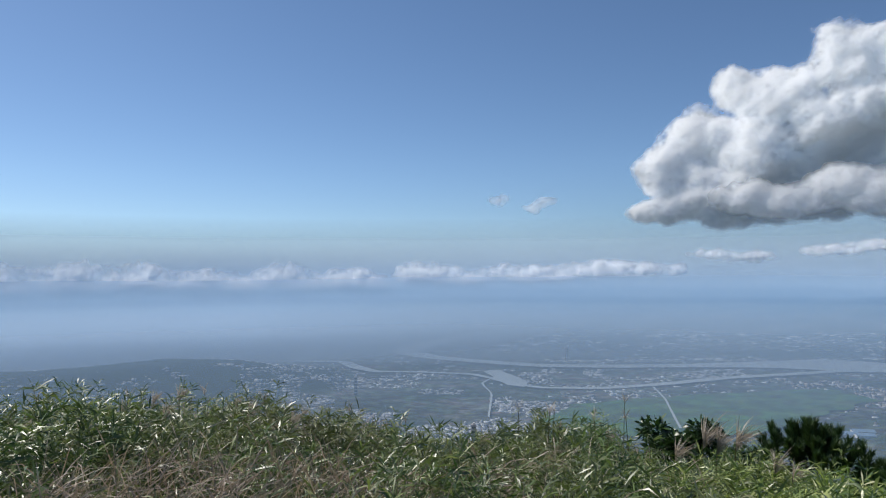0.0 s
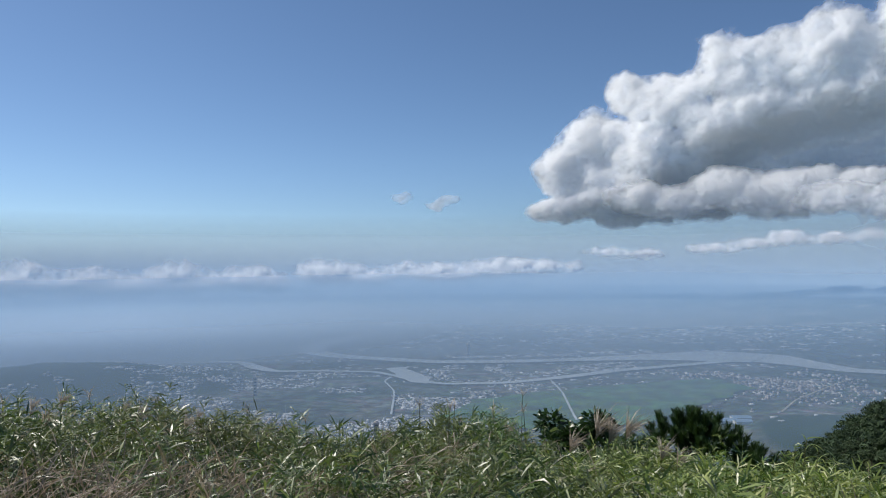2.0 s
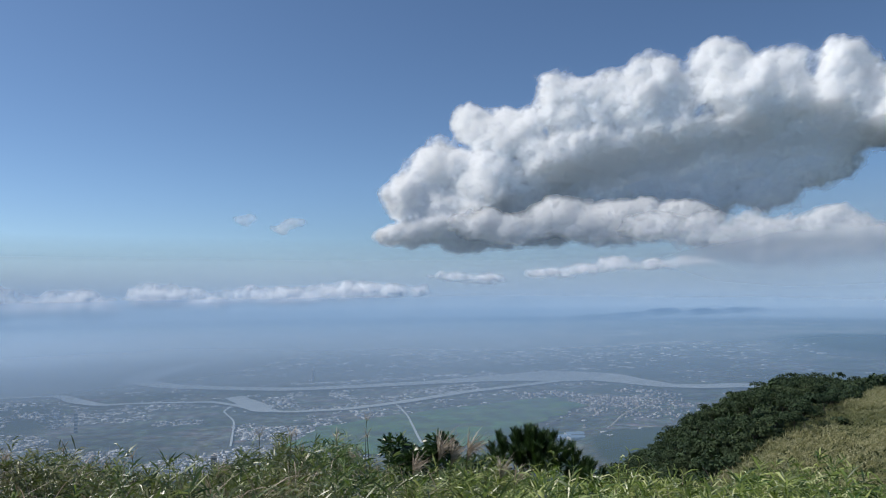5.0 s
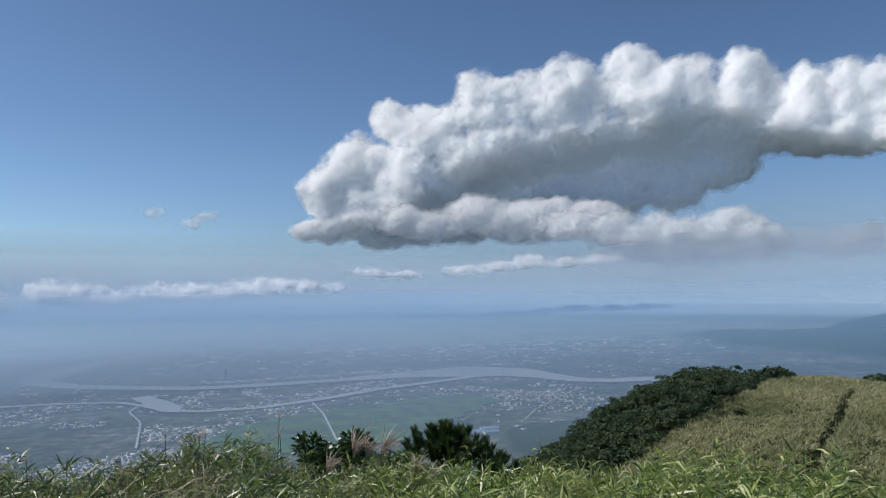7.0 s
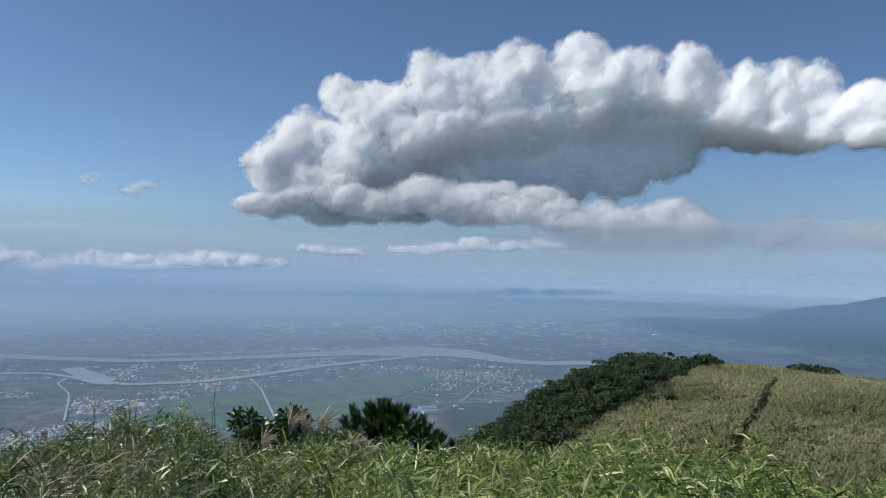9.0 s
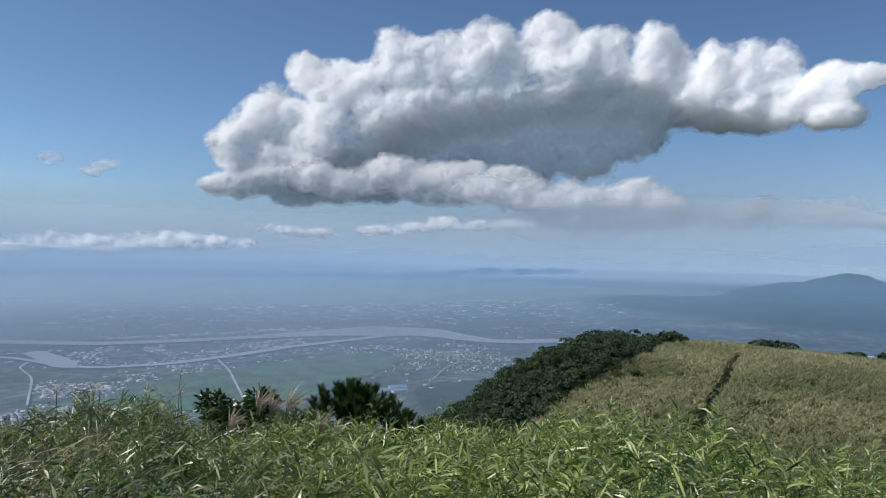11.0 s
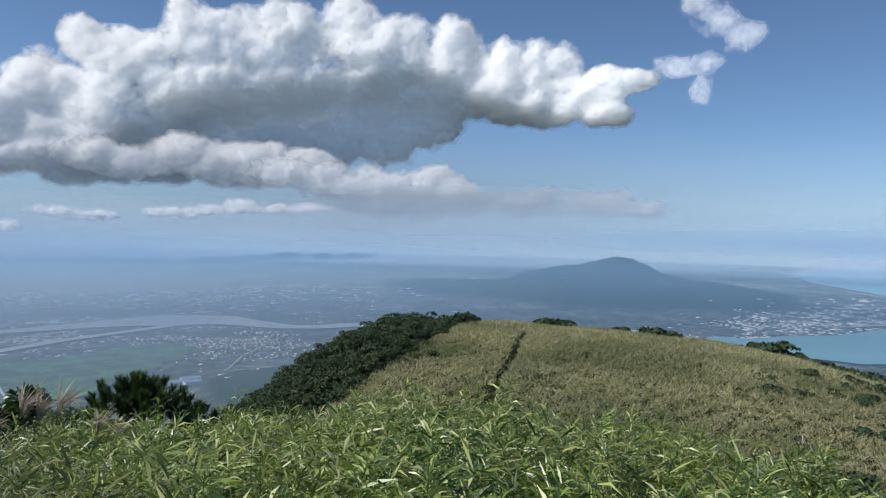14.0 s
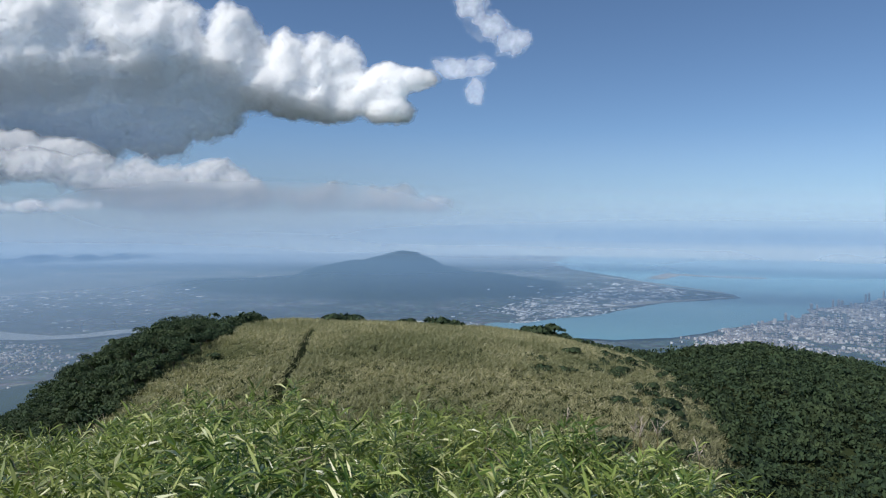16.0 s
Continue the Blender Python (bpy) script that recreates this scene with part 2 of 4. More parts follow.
def field_material():
    m = Nodes("paddy_green")
    c = m.ramp(m.noise(.035, 8, rough=.65), (.35, (.025, .055, .025)), (.5, (.05, .125, .03)), (.62, (.085, .17, .045)), (.74, (.15, .19, .09)))
    vor = m.add("TexVoronoi", Scale=.05)
    m.put(vor.inputs["Vector"], m.where())
    c = m.mix(1.0, c, m.grey(m.noise(.11, 5, rough=.7), (.36, .6), (.64, 1.5)), "MULTIPLY")
    return m.done(m.mix(.35, c, m.mix(1.0, c, vor.outputs["Color"], "MULTIPLY")), .9)


def house_material(name, stops):
    m = Nodes(name)
    c = m.ramp(m.island(), *stops)
    c = m.mix(m.grey(m.noise(.7, 4), (.4, 0), (.7, .35)), c, (.2, .2, .2))
    return m.done(c, .6)


def sand_material():
    m = Nodes("sand_and_concrete")
    return m.done(m.ramp(m.noise(.02, 6), (.35, (.2, .19, .15)), (.7, (.4, .37, .31))), .9)


M_GROUND, M_WATER, M_FIELD, M_SAND = ground_material(), water_material("sea_water", (.13, .33, .4), (.19, .39, .45)), field_material(), sand_material()
# Sky reflection on rivers and canals is put into this pale base colour.
M_RIVER = water_material("pale_river_water", (.4, .44, .45), (.5, .53, .53))
M_HOUSE = house_material("roofs_and_walls", ((0, (.08, .09, .08)), (.3, (.18, .18, .18)), (.55, (.42, .42, .42)), (.8, (.75, .75, .75)), (1, (.95, .95, .95))))
M_TOWER = house_material("tiled_towers", ((0, (.1, .1, .1)), (.35, (.3, .25, .23)), (.75, (.52, .47, .44)), (1, (.85, .83, .8))))
M_BLUE = house_material("blue_sheet_roof", ((0, (.14, .24, .36)), (1, (.28, .38, .48))))


def glass_dark():
    m = Nodes("dark_window")
    return m.done(m.ramp(m.noise(.5), (.3, (.03, .04, .05)), (.7, (.06, .07, .08))), .2)


M_WINDOW = glass_dark()


def cloud_material(name, reach, white):
    """Thin where the cloud is thin; light scatters in it, so that its shading is softer than its shape."""
    m = Nodes(name)
    m.n.remove(m.bsdf)
    a = m.n.new("ShaderNodeAttribute")
    a.attribute_name = "thickness"
    m.where()
    edge = m.math("MULTIPLY", a.outputs["Fac"], m.math("ADD", m.math("MULTIPLY", m.noise(.006, 7, rough=.62), 1.5), .3))
    alpha = m.grey(edge, (.04, 0), (.25, .35), (.5, .88), (.75, 1))
    b = m.add("Bump", Strength=.26, Distance=30.0, Height=m.noise(.006, 8, rough=.55))
    s = m.n.new("ShaderNodeSubsurfaceScattering")
    s.falloff = "BURLEY"
    for k, v in (("Color", (white, white * 1.01, white * 1.03, 1)), ("Scale", reach), ("Radius", (1, 1, 1)), ("Normal", b.outputs[0])):
        m.put(s.inputs[k], v)
    tr = m.add("BsdfTransparent")
    mx = m.add("MixShader", Fac=alpha)
    m.l.new(tr.outputs[0], mx.inputs[1]), m.l.new(s.outputs[0], mx.inputs[2])
    m.l.new(mx.outputs[0], m.out.inputs[0])
    return m.m


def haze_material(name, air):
    """Haze painted as a matte sheet colour, see-through by the opacity stored on the sheet."""
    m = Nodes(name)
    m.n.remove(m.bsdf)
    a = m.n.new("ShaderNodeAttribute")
    a.attribute_name = "haze_opacity"
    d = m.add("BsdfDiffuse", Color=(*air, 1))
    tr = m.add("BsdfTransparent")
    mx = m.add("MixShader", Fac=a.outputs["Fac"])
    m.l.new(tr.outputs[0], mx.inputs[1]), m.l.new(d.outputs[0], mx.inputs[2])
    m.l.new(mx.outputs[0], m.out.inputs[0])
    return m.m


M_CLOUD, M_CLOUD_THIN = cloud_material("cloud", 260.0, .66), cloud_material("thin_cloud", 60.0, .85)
# Cloud in shade: the shade is put into a lower base colour.
M_CLOUD_SHADED = cloud_material("shaded_cloud", 60.0, .56)
# Darker copy of the haze colour, standing for shade under the cumulus.
M_HAZE_SHADED = haze_material("haze_shaded", (.29, .345, .42))
# Haze as sheet colour: bluer and darker near, paler far.
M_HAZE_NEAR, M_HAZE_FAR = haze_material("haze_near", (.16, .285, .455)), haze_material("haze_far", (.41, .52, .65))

# ---- the ground: one sheet from the lookout to the horizon ----
AZ = np.concatenate([np.arange(-180, -44, 3.0), np.arange(-44, 108, .4), np.arange(108, 180, 3.0)])
DIST = np.concatenate([[0.02], np.geomspace(.5, 60, 60)[:-1], np.geomspace(60, 320, 120)[:-1], np.geomspace(320, 4960, 170)])
aa, dd = np.meshgrid(AZ, DIST)
gx, gy = polar(aa, dd)
ground = part("ground", mesh_np("ground", np.stack([gx, gy, height(aa, dd)], -1).reshape(-1, 3), grid_faces(len(DIST), len(AZ), True)[:, ::-1], M_GROUND, True))
tagged(ground, "green hills falling to a hazy built-up river plain", "ground", kind="structure")


# ---- water and fields on the plain ----
def strip(name, line, widths, material, z, label, category):
    """A winding band of the plain: centre line and widths, rounded off."""
    line, t = np.array(line, float), np.arange(len(line))
    s = np.linspace(0, len(line) - 1, len(line) * 6)
    k = np.array([1, 4, 7, 4, 1]) / 17
    c = np.stack([np.convolve(np.pad(np.interp(s, t, line[:, i]), 2, "edge"), k, "valid") for i in (0, 1)], -1)
    w = np.interp(s, t, widths) * (1 + .12 * fbm(s * 1.7, 0 * s + line[0, 0]))
    g = np.gradient(c, axis=0)
    g /= np.linalg.norm(g, axis=1)[:, None]
    nrm = np.stack([-g[:, 1], g[:, 0]], -1) * w[:, None] / 2
    v = np.stack([c - nrm, c + nrm], 1).reshape(-1, 2)
    v = np.column_stack([v, np.full(len(v), z)])
    i = np.arange(len(s) - 1)[:, None] * 2
    shores.append((c, w))
    return tagged(part(name, mesh_np(name, v, i + np.array([0, 2, 3, 1]), material)), label, category, kind="structure")


def patch(name, outline, material, z, label, category, rough=0.0):
    line = np.array(outline, float)
    n, t = len(line), np.arange(len(line) + 1)
    s = np.linspace(0, n, n * 8, endpoint=False)
    c = np.stack([np.interp(s, t, np.append(line[:, i], line[0, i])) for i in (0, 1)], -1)
    c += rough * np.stack([fbm(c[:, 0] / 30, c[:, 1] / 30), fbm(c[:, 0] / 30, c[:, 1] / 30, 5.5)], -1)
    bm = bmesh.new()
    bm.faces.new([bm.verts.new((x, y, z)) for x, y in c])
    bmesh.ops.triangulate(bm, faces=bm.faces[:])
    bmesh.ops.recalc_face_normals(bm, faces=bm.faces[:])
    if sum(f.normal.z for f in bm.faces) < 0:
        bmesh.ops.reverse_faces(bm, faces=bm.faces[:])
    outlines.append(c)
    return tagged(part(name, bm, material), label, category, kind="structure")


shores, outlines = [], []
WET = PLAIN + 1.6
strip("water_river", [(30, 1290), (-15, 1200), (-62, 1070), (-16, 992), (41, 950), (122, 900), (207, 890), (298, 890), (396, 896), (495, 884), (536, 850), (550, 796), (563, 742), (598, 716), (655, 708), (700, 590), (740, 470), (800, 330), (880, 200)],
      [20, 40, 46, 34, 28, 28, 28, 30, 60, 115, 95, 55, 36, 34, 40, 60, 70, 80, 100], M_RIVER, WET, "broad pale river winding over the plain", "river")
strip("water_side_river", [(470, 838), (397, 814), (313, 790), (231, 750), (162, 725), (99, 731), (70, 760), (52, 800), (33, 830), (-39, 852), (-81, 855), (-110, 896), (-134, 953), (-210, 960)],
      [18, 16, 15, 15, 12, 10, 9, 8, 9, 8, 12, 20, 14, 7], M_RIVER, WET + .15, "narrow pale side river beside the fields", "river")
patch("water_pond", [(47, 852), (66, 862), (90, 775), (82, 735), (66, 748)], M_RIVER, WET + .3, "pale flood basin beside the side river", "pond", 4)
strip("water_canal", [(214, 735), (205, 665), (184, 569), (178, 540)], [2.4, 2.2, 2.0, 1.8], M_RIVER, WET + .2, "straight pale canal through the green fields", "canal")
strip("water_ditch", [(50, 790), (40, 760), (47, 697), (36, 582)], [2.8, 2.2, 1.9, 1.6], M_RIVER, WET + .2, "pale canal at the edge of the town", "canal")
patch("water_estuary", [(845, 330), (950, 338), (965, 292), (1048, 265), (1104, 226), (1263, 190), (1407, 149), (1480, 93), (1600, 20), (1700, 40), (1867, 198), (2277, 378), (2719, 640), (3447, 900), (4800, 1150),
                        (4900, 0), (4500, -1900), (3600, -1900), (2400, -700), (1762, -262), (1486, -141), (1399, -89), (1242, -72), (1130, -14), (1009, 42), (917, 83), (856, 148), (820, 300)],
      M_WATER, WET + .35, "teal estuary opening into the hazy sea", "sea", 10)
patch("field", [(108, 640), (240, 690), (388, 712), (395, 650), (312, 590), (228, 520), (150, 505), (75, 570)], M_FIELD, WET - .3, "flat green paddy fields between canal and town", "field", 14)
patch("pavement_harbour", [(2240, 300), (2640, 285), (2540, 120), (2530, -40), (2440, -40), (2440, 110), (2480, 220), (2220, 250)], M_SAND, WET + .9, "pale concrete breakwater and harbour in the sea", "harbour", 12)
strip("road_harbour", [(2300, 453), (2069, 296), (1882, 172), (1712, 48)], [24, 26, 26, 16], M_SAND, WET + 1.1, "long pale harbour quay on the spit", "quay")
strip("road_airfield", [(2000, 330), (1700, 190), (1480, 130)], [10, 12, 8], M_SAND, WET + 1.1, "pale straight road on the spit", "road")
strip("beach", [(1230, 240), (1400, 172), (1490, 112), (1620, 28)], [10, 26, 24, 5], M_SAND, WET + .9, "pale sand spit at the river mouth", "beach")


# ---- towns ----
def dry(x, y):
    ok = np.ones(len(x), bool)
    for c, w in shores:
        for (a, b), r in zip(c, w):
            ok &= np.hypot(x - a, y - b) > r / 2 + 3
    for c in outlines:
        inside = np.zeros(len(x), bool)
        for (x0, y0), (x1, y1) in zip(c, np.roll(c, -1, 0)):
            if y0 != y1:
                inside ^= ((y0 > y) != (y1 > y)) & (x < (x1 - x0) * (y - y0) / (y1 - y0) + x0)
        ok &= ~inside
    return ok & (plan_height(x, y) < PLAIN + 25)


def boxes(x, y, z, wx, wy, h, turn):
    """Plain far-off houses, open below: arrays in, vertices and faces out."""
    c, s = np.cos(turn), np.sin(turn)
    v = []
    for zz in (0, 1):
        for ix, iy in ((-1, -1), (1, -1), (1, 1), (-1, 1)):
            px, py = ix * wx / 2, iy * wy / 2
            v.append(np.stack([x + px * c - py * s, y + px * s + py * c, z + zz * h], -1))
    f = np.array([(0, 1, 5, 4), (1, 2, 6, 5), (2, 3, 7, 6), (3, 0, 4, 7), (4, 5, 6, 7)])
    return np.stack(v, 1).reshape(-1, 3), (np.arange(len(x))[:, None, None] * 8 + f).reshape(-1, 4)


def town(label, cx, cy, rx, ry, count, size, tall, material=None, turn=-0.2, clump=26):
    x, y = cx + rx * rng.normal(size=count * 3) * .55, cy + ry * rng.normal(size=count * 3) * .55
    keep = (value(x / clump + 3, y / clump) > .36) & (value(x / 75, y / 60 + 9) > .27) & dry(x, y)
    x, y = x[keep][:count], y[keep][:count]
    n = len(x)
    size = size * 1.1 * np.hypot(x, y) / 900
    wx, wy = size * rng.uniform(.5, 1.5, n) ** 2, size * rng.uniform(.35, .9, n)
    h = .55 * tall * rng.uniform(.4, 1.0, n) * np.where(rng.random(n) > .96, 2.2, 1)
    t = turn + 0.5 * value(x / 120, y / 120) + rng.choice([0, 0, 0, math.pi / 2], n)
    v, f = boxes(x, y, plan_height(x, y) - .3, wx, wy, h, t)
    return tagged(part("town", mesh_np("town", v, f, material or M_HOUSE)), label, "town", kind="stuff")


town("dense pale town in the hazy valley below", -50, 670, 290, 170, 3600, 3.6, 2.0)
town("dense pale town blocks close under the hill", 10, 570, 120, 110, 1700, 3.2, 2.6)
town("pale low houses on the river island", 250, 830, 220, 45, 600, 4.4, 1.6)
town("pale town between the river and the wooded hill", 440, 690, 90, 100, 900, 2.6, 3.6, M_TOWER)
town("pale sheds along the far river bank", 300, 952, 260, 12, 520, 6.5, 1.6)
town("far hazy suburbs beyond the river", 250, 1230, 700, 200, 1100, 4.8, 1.8)
town("far hazy suburbs beyond the wide bend", 700, 1150, 330, 330, 420, 4.6, 2.2)
town("far hazy suburbs at the foot of the mountains", 300, 1900, 1300, 400, 260, 4.4, 2)
town("pale town along the far shore of the estuary", 1180, 320, 230, 90, 700, 4.4, 3.0)
town("pale harbour sheds on the spit", 1620, 240, 400, 110, 900, 6.2, 2.5)
town("crowded pinkish town along the near shore", 1080, -60, 230, 120, 1600, 3.8, 5.0, M_TOWER)
for cx, cy, rx, ry in ((960, 20, 90, 40), (1150, -75, 120, 45), (1400, -150, 150, 60), (1650, -280, 170, 80)):
    town("rows of pale pinkish blocks along the shore", cx, cy, rx, ry, 420, 4.4, 6.5, M_TOWER, clump=14)
town("crowded pinkish town on the coast", 1500, -330, 330, 170, 1600, 3.8, 5.0, M_TOWER)


def tower_block(w, d, h, floors):
    """A far apartment block: body, a roof house, and its rows of windows."""
    top = new("apartment_building")
    bm = bmesh.new()
    bmesh.ops.create_cube(bm, size=1, matrix=Matrix.LocRotScale((0, 0, h / 2), None, (w, d, h)))
    bmesh.ops.bevel(bm, geom=bm.edges[:], offset=.12, segments=1, affect="EDGES")
    part("wall", bm, M_TOWER, top)
    bm = bmesh.new()
    bmesh.ops.create_cube(bm, size=1, matrix=Matrix.LocRotScale((.1 * w, 0, h + .5), None, (w * .4, d * .5, 1.0)))
    part("roof_house", bm, M_TOWER, top)
    for k in range(floors):
        bm = bmesh.new()
        z = h * (k + .6) / (floors + .3)
        for s in (-1, 1):
            bmesh.ops.create_cube(bm, size=1, matrix=Matrix.LocRotScale((0, s * d / 2, z), None, (w * .84, .1, h / floors * .42)))
            bmesh.ops.create_cube(bm, size=1, matrix=Matrix.LocRotScale((s * w / 2, 0, z), None, (.1, d * .7, h / floors * .42)))
        part("window", bm, M_WINDOW, top)
    return tagged(top, "tall pinkish apartment block in the coastal town", "building", "apartment blocks on the coast")


kinds = [tower_block(4, 3.2, 15, 5), tower_block(3.2, 3, 19, 6), tower_block(6, 3, 12, 4)]
tx, ty = rng.uniform(950, 1750, 400), rng.uniform(-420, 20, 400)
ok = dry(tx, ty) & (np.degrees(np.arctan2(tx, ty)) < 104)
for i, (x, y) in enumerate(list(zip(tx[ok], ty[ok]))[:80]):
    m = pose(x, y, float(plan_height(x, y)) - .5, 0, 0, float(rng.uniform(-25, 25)))
    if i < 3:
        kinds[i].matrix_basis = m
    else:
        copy_thing(kinds[i % 3], m)


def shed(x, y, w, d, turn):
    top = new("shed")
    bm = bmesh.new()
    bmesh.ops.create_cube(bm, size=1, matrix=Matrix.LocRotScale((0, 0, 1.2), None, (w, d, 2.4)))
    part("wall", bm, M_HOUSE, top)
    bm = bmesh.new()
    a = [bm.verts.new(p) for p in ((-w / 2 - .3, -d / 2 - .3, 2.4), (w / 2 + .3, -d / 2 - .3, 2.4), (w / 2 + .3, 0, 3.6), (-w / 2 - .3, 0, 3.6), (w / 2 + .3, d / 2 + .3, 2.4), (-w / 2 - .3, d / 2 + .3, 2.4))]
    for q in ((0, 1, 2, 3), (3, 2, 4, 5), (0, 3, 5), (1, 4, 2)):
        bm.faces.new([a[i] for i in q])
    part("roof", bm, M_BLUE, top)
    top.matrix_basis = pose(x, y, float(plan_height(np.float64(x), np.float64(y))), 0, 0, turn)
    return tagged(top, "long shed with a pale blue sheet roof", "shed", "blue sheds at the field's edge")


strip("road_valley", [(262, 508), (302, 520), (345, 535), (395, 588), (462, 640), (530, 690)], [2, 2.4, 2, 1.6, 1.6, 1.6], M_SAND, WET + .1, "pale road winding to the town", "road")
hall = shed(-465, 1096, 26, 9, 20)
hall.children[1].data = hall.children[1].data.copy()
hall.children[1].data.materials[0] = M_SAND
tagged(hall, "lone long hall with a bright pale roof", "hall")
for x, y, turn in ((20, 482, -10), (-86, 702, 7), (163, 950, 24)):
    tagged(copy_thing(kinds[1], pose(x, y, PLAIN - .5, 0, 0, turn)), "tall grey apartment tower among low town houses", "building", "towers in the valley town")
for x, y, w, d in ((268, 516, 16, 9), (287, 519, 20, 10), (306, 525, 14, 10), (297, 507, 12, 8)):
    shed(x, y, w, d, -12)


def arch_bridge():
    top = new("bridge")
    bm = bmesh.new()
    bmesh.ops.create_cube(bm, size=1, matrix=Matrix.LocRotScale((0, 0, 4), None, (130, 4, .9)))
    part("deck", bm, M_SAND, top)
    for s in (-1, 1):
        for c, r, hgt in ((-38, 20, 8), (0, 22, 12), (38, 20, 8)):
            bm = bmesh.new()
            ring = []
            for k in range(17):
                a = math.pi * k / 16
                x, z = c - r * math.cos(a), 4 + hgt * math.sin(a)
                ring.append([bm.verts.new((x, s * 2 + u, z + v)) for u, v in ((-.3, -.5), (.3, -.5), (.3, .5), (-.3, .5))])
            for p, q in zip(ring, ring[1:]):
                for k in range(4):
                    bm.faces.new((p[k], p[(k + 1) % 4], q[(k + 1) % 4], q[k]))
            part("arch", bm, M_SAND, top)
    for x in (-60, -19, 19, 60):
        bm = bmesh.new()
        bmesh.ops.create_cube(bm, size=1, matrix=Matrix.LocRotScale((x, 0, 1), None, (2, 3.4, 5.4)))
        part("pier", bm, M_SAND, top)
    top.matrix_basis = pose(690, 742, PLAIN + .5, 0, 0, -48)
    return tagged(top, "pale arched road bridge over the river", "bridge")


arch_bridge()


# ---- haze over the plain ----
def haze(label, material, el, dist, dens, seed, sides, right_boost=0.0):
    """A sheet standing in for haze, rising from the plain into the distance; el, dist and dens belong together; sides:
    its share by azimuth.
    """
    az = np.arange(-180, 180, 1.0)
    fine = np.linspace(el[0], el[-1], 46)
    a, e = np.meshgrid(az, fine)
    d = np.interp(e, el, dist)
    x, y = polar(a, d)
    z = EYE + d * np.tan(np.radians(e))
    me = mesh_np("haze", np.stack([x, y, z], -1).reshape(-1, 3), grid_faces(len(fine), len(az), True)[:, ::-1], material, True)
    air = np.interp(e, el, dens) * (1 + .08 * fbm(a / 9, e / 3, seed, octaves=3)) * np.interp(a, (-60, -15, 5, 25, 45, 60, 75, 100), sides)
    # Opacity raised above the horizon at the right, to darken the bright sky there.
    air = air * np.where(e > -1.0, 1 + right_boost * smooth(40, 80, a) * smooth(-1.0, .5, e), 1)
    att = me.attributes.new("haze_opacity", "FLOAT", "POINT")
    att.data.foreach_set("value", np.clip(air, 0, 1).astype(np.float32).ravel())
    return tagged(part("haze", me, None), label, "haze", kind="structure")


# Shares drop at the right, standing for the cumulus's shadow on the haze.
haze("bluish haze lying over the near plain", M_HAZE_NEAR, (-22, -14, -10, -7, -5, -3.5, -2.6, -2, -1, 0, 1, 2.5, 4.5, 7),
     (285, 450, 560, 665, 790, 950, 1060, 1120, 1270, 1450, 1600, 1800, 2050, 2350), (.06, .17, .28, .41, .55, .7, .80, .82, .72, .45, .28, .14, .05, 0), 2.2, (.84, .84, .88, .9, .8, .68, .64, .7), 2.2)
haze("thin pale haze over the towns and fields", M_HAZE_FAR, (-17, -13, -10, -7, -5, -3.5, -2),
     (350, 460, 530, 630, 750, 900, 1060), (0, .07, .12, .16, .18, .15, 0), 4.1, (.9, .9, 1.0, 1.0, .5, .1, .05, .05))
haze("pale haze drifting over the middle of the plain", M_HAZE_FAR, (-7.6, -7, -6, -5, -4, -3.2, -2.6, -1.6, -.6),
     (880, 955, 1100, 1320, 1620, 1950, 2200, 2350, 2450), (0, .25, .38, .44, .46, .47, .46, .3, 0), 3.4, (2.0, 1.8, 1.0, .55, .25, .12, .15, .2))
# Grey haze; the shade below the cumulus is put into its colour.
haze("grey haze under the big cumulus, shade put into its colour", M_HAZE_SHADED, (-2.4, -1, 0.5, 2, 4, 6, 8.5), (2480, 2500, 2520, 2540, 2560, 2580, 2600), (0, .3, .55, .62, .5, .25, 0), 1.1, (0, 0, .1, .45, 1, 1, .6, .3))
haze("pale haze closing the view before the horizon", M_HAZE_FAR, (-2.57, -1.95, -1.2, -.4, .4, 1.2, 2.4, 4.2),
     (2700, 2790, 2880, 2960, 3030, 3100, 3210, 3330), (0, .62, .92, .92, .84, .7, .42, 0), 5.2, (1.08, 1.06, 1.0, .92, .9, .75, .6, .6))


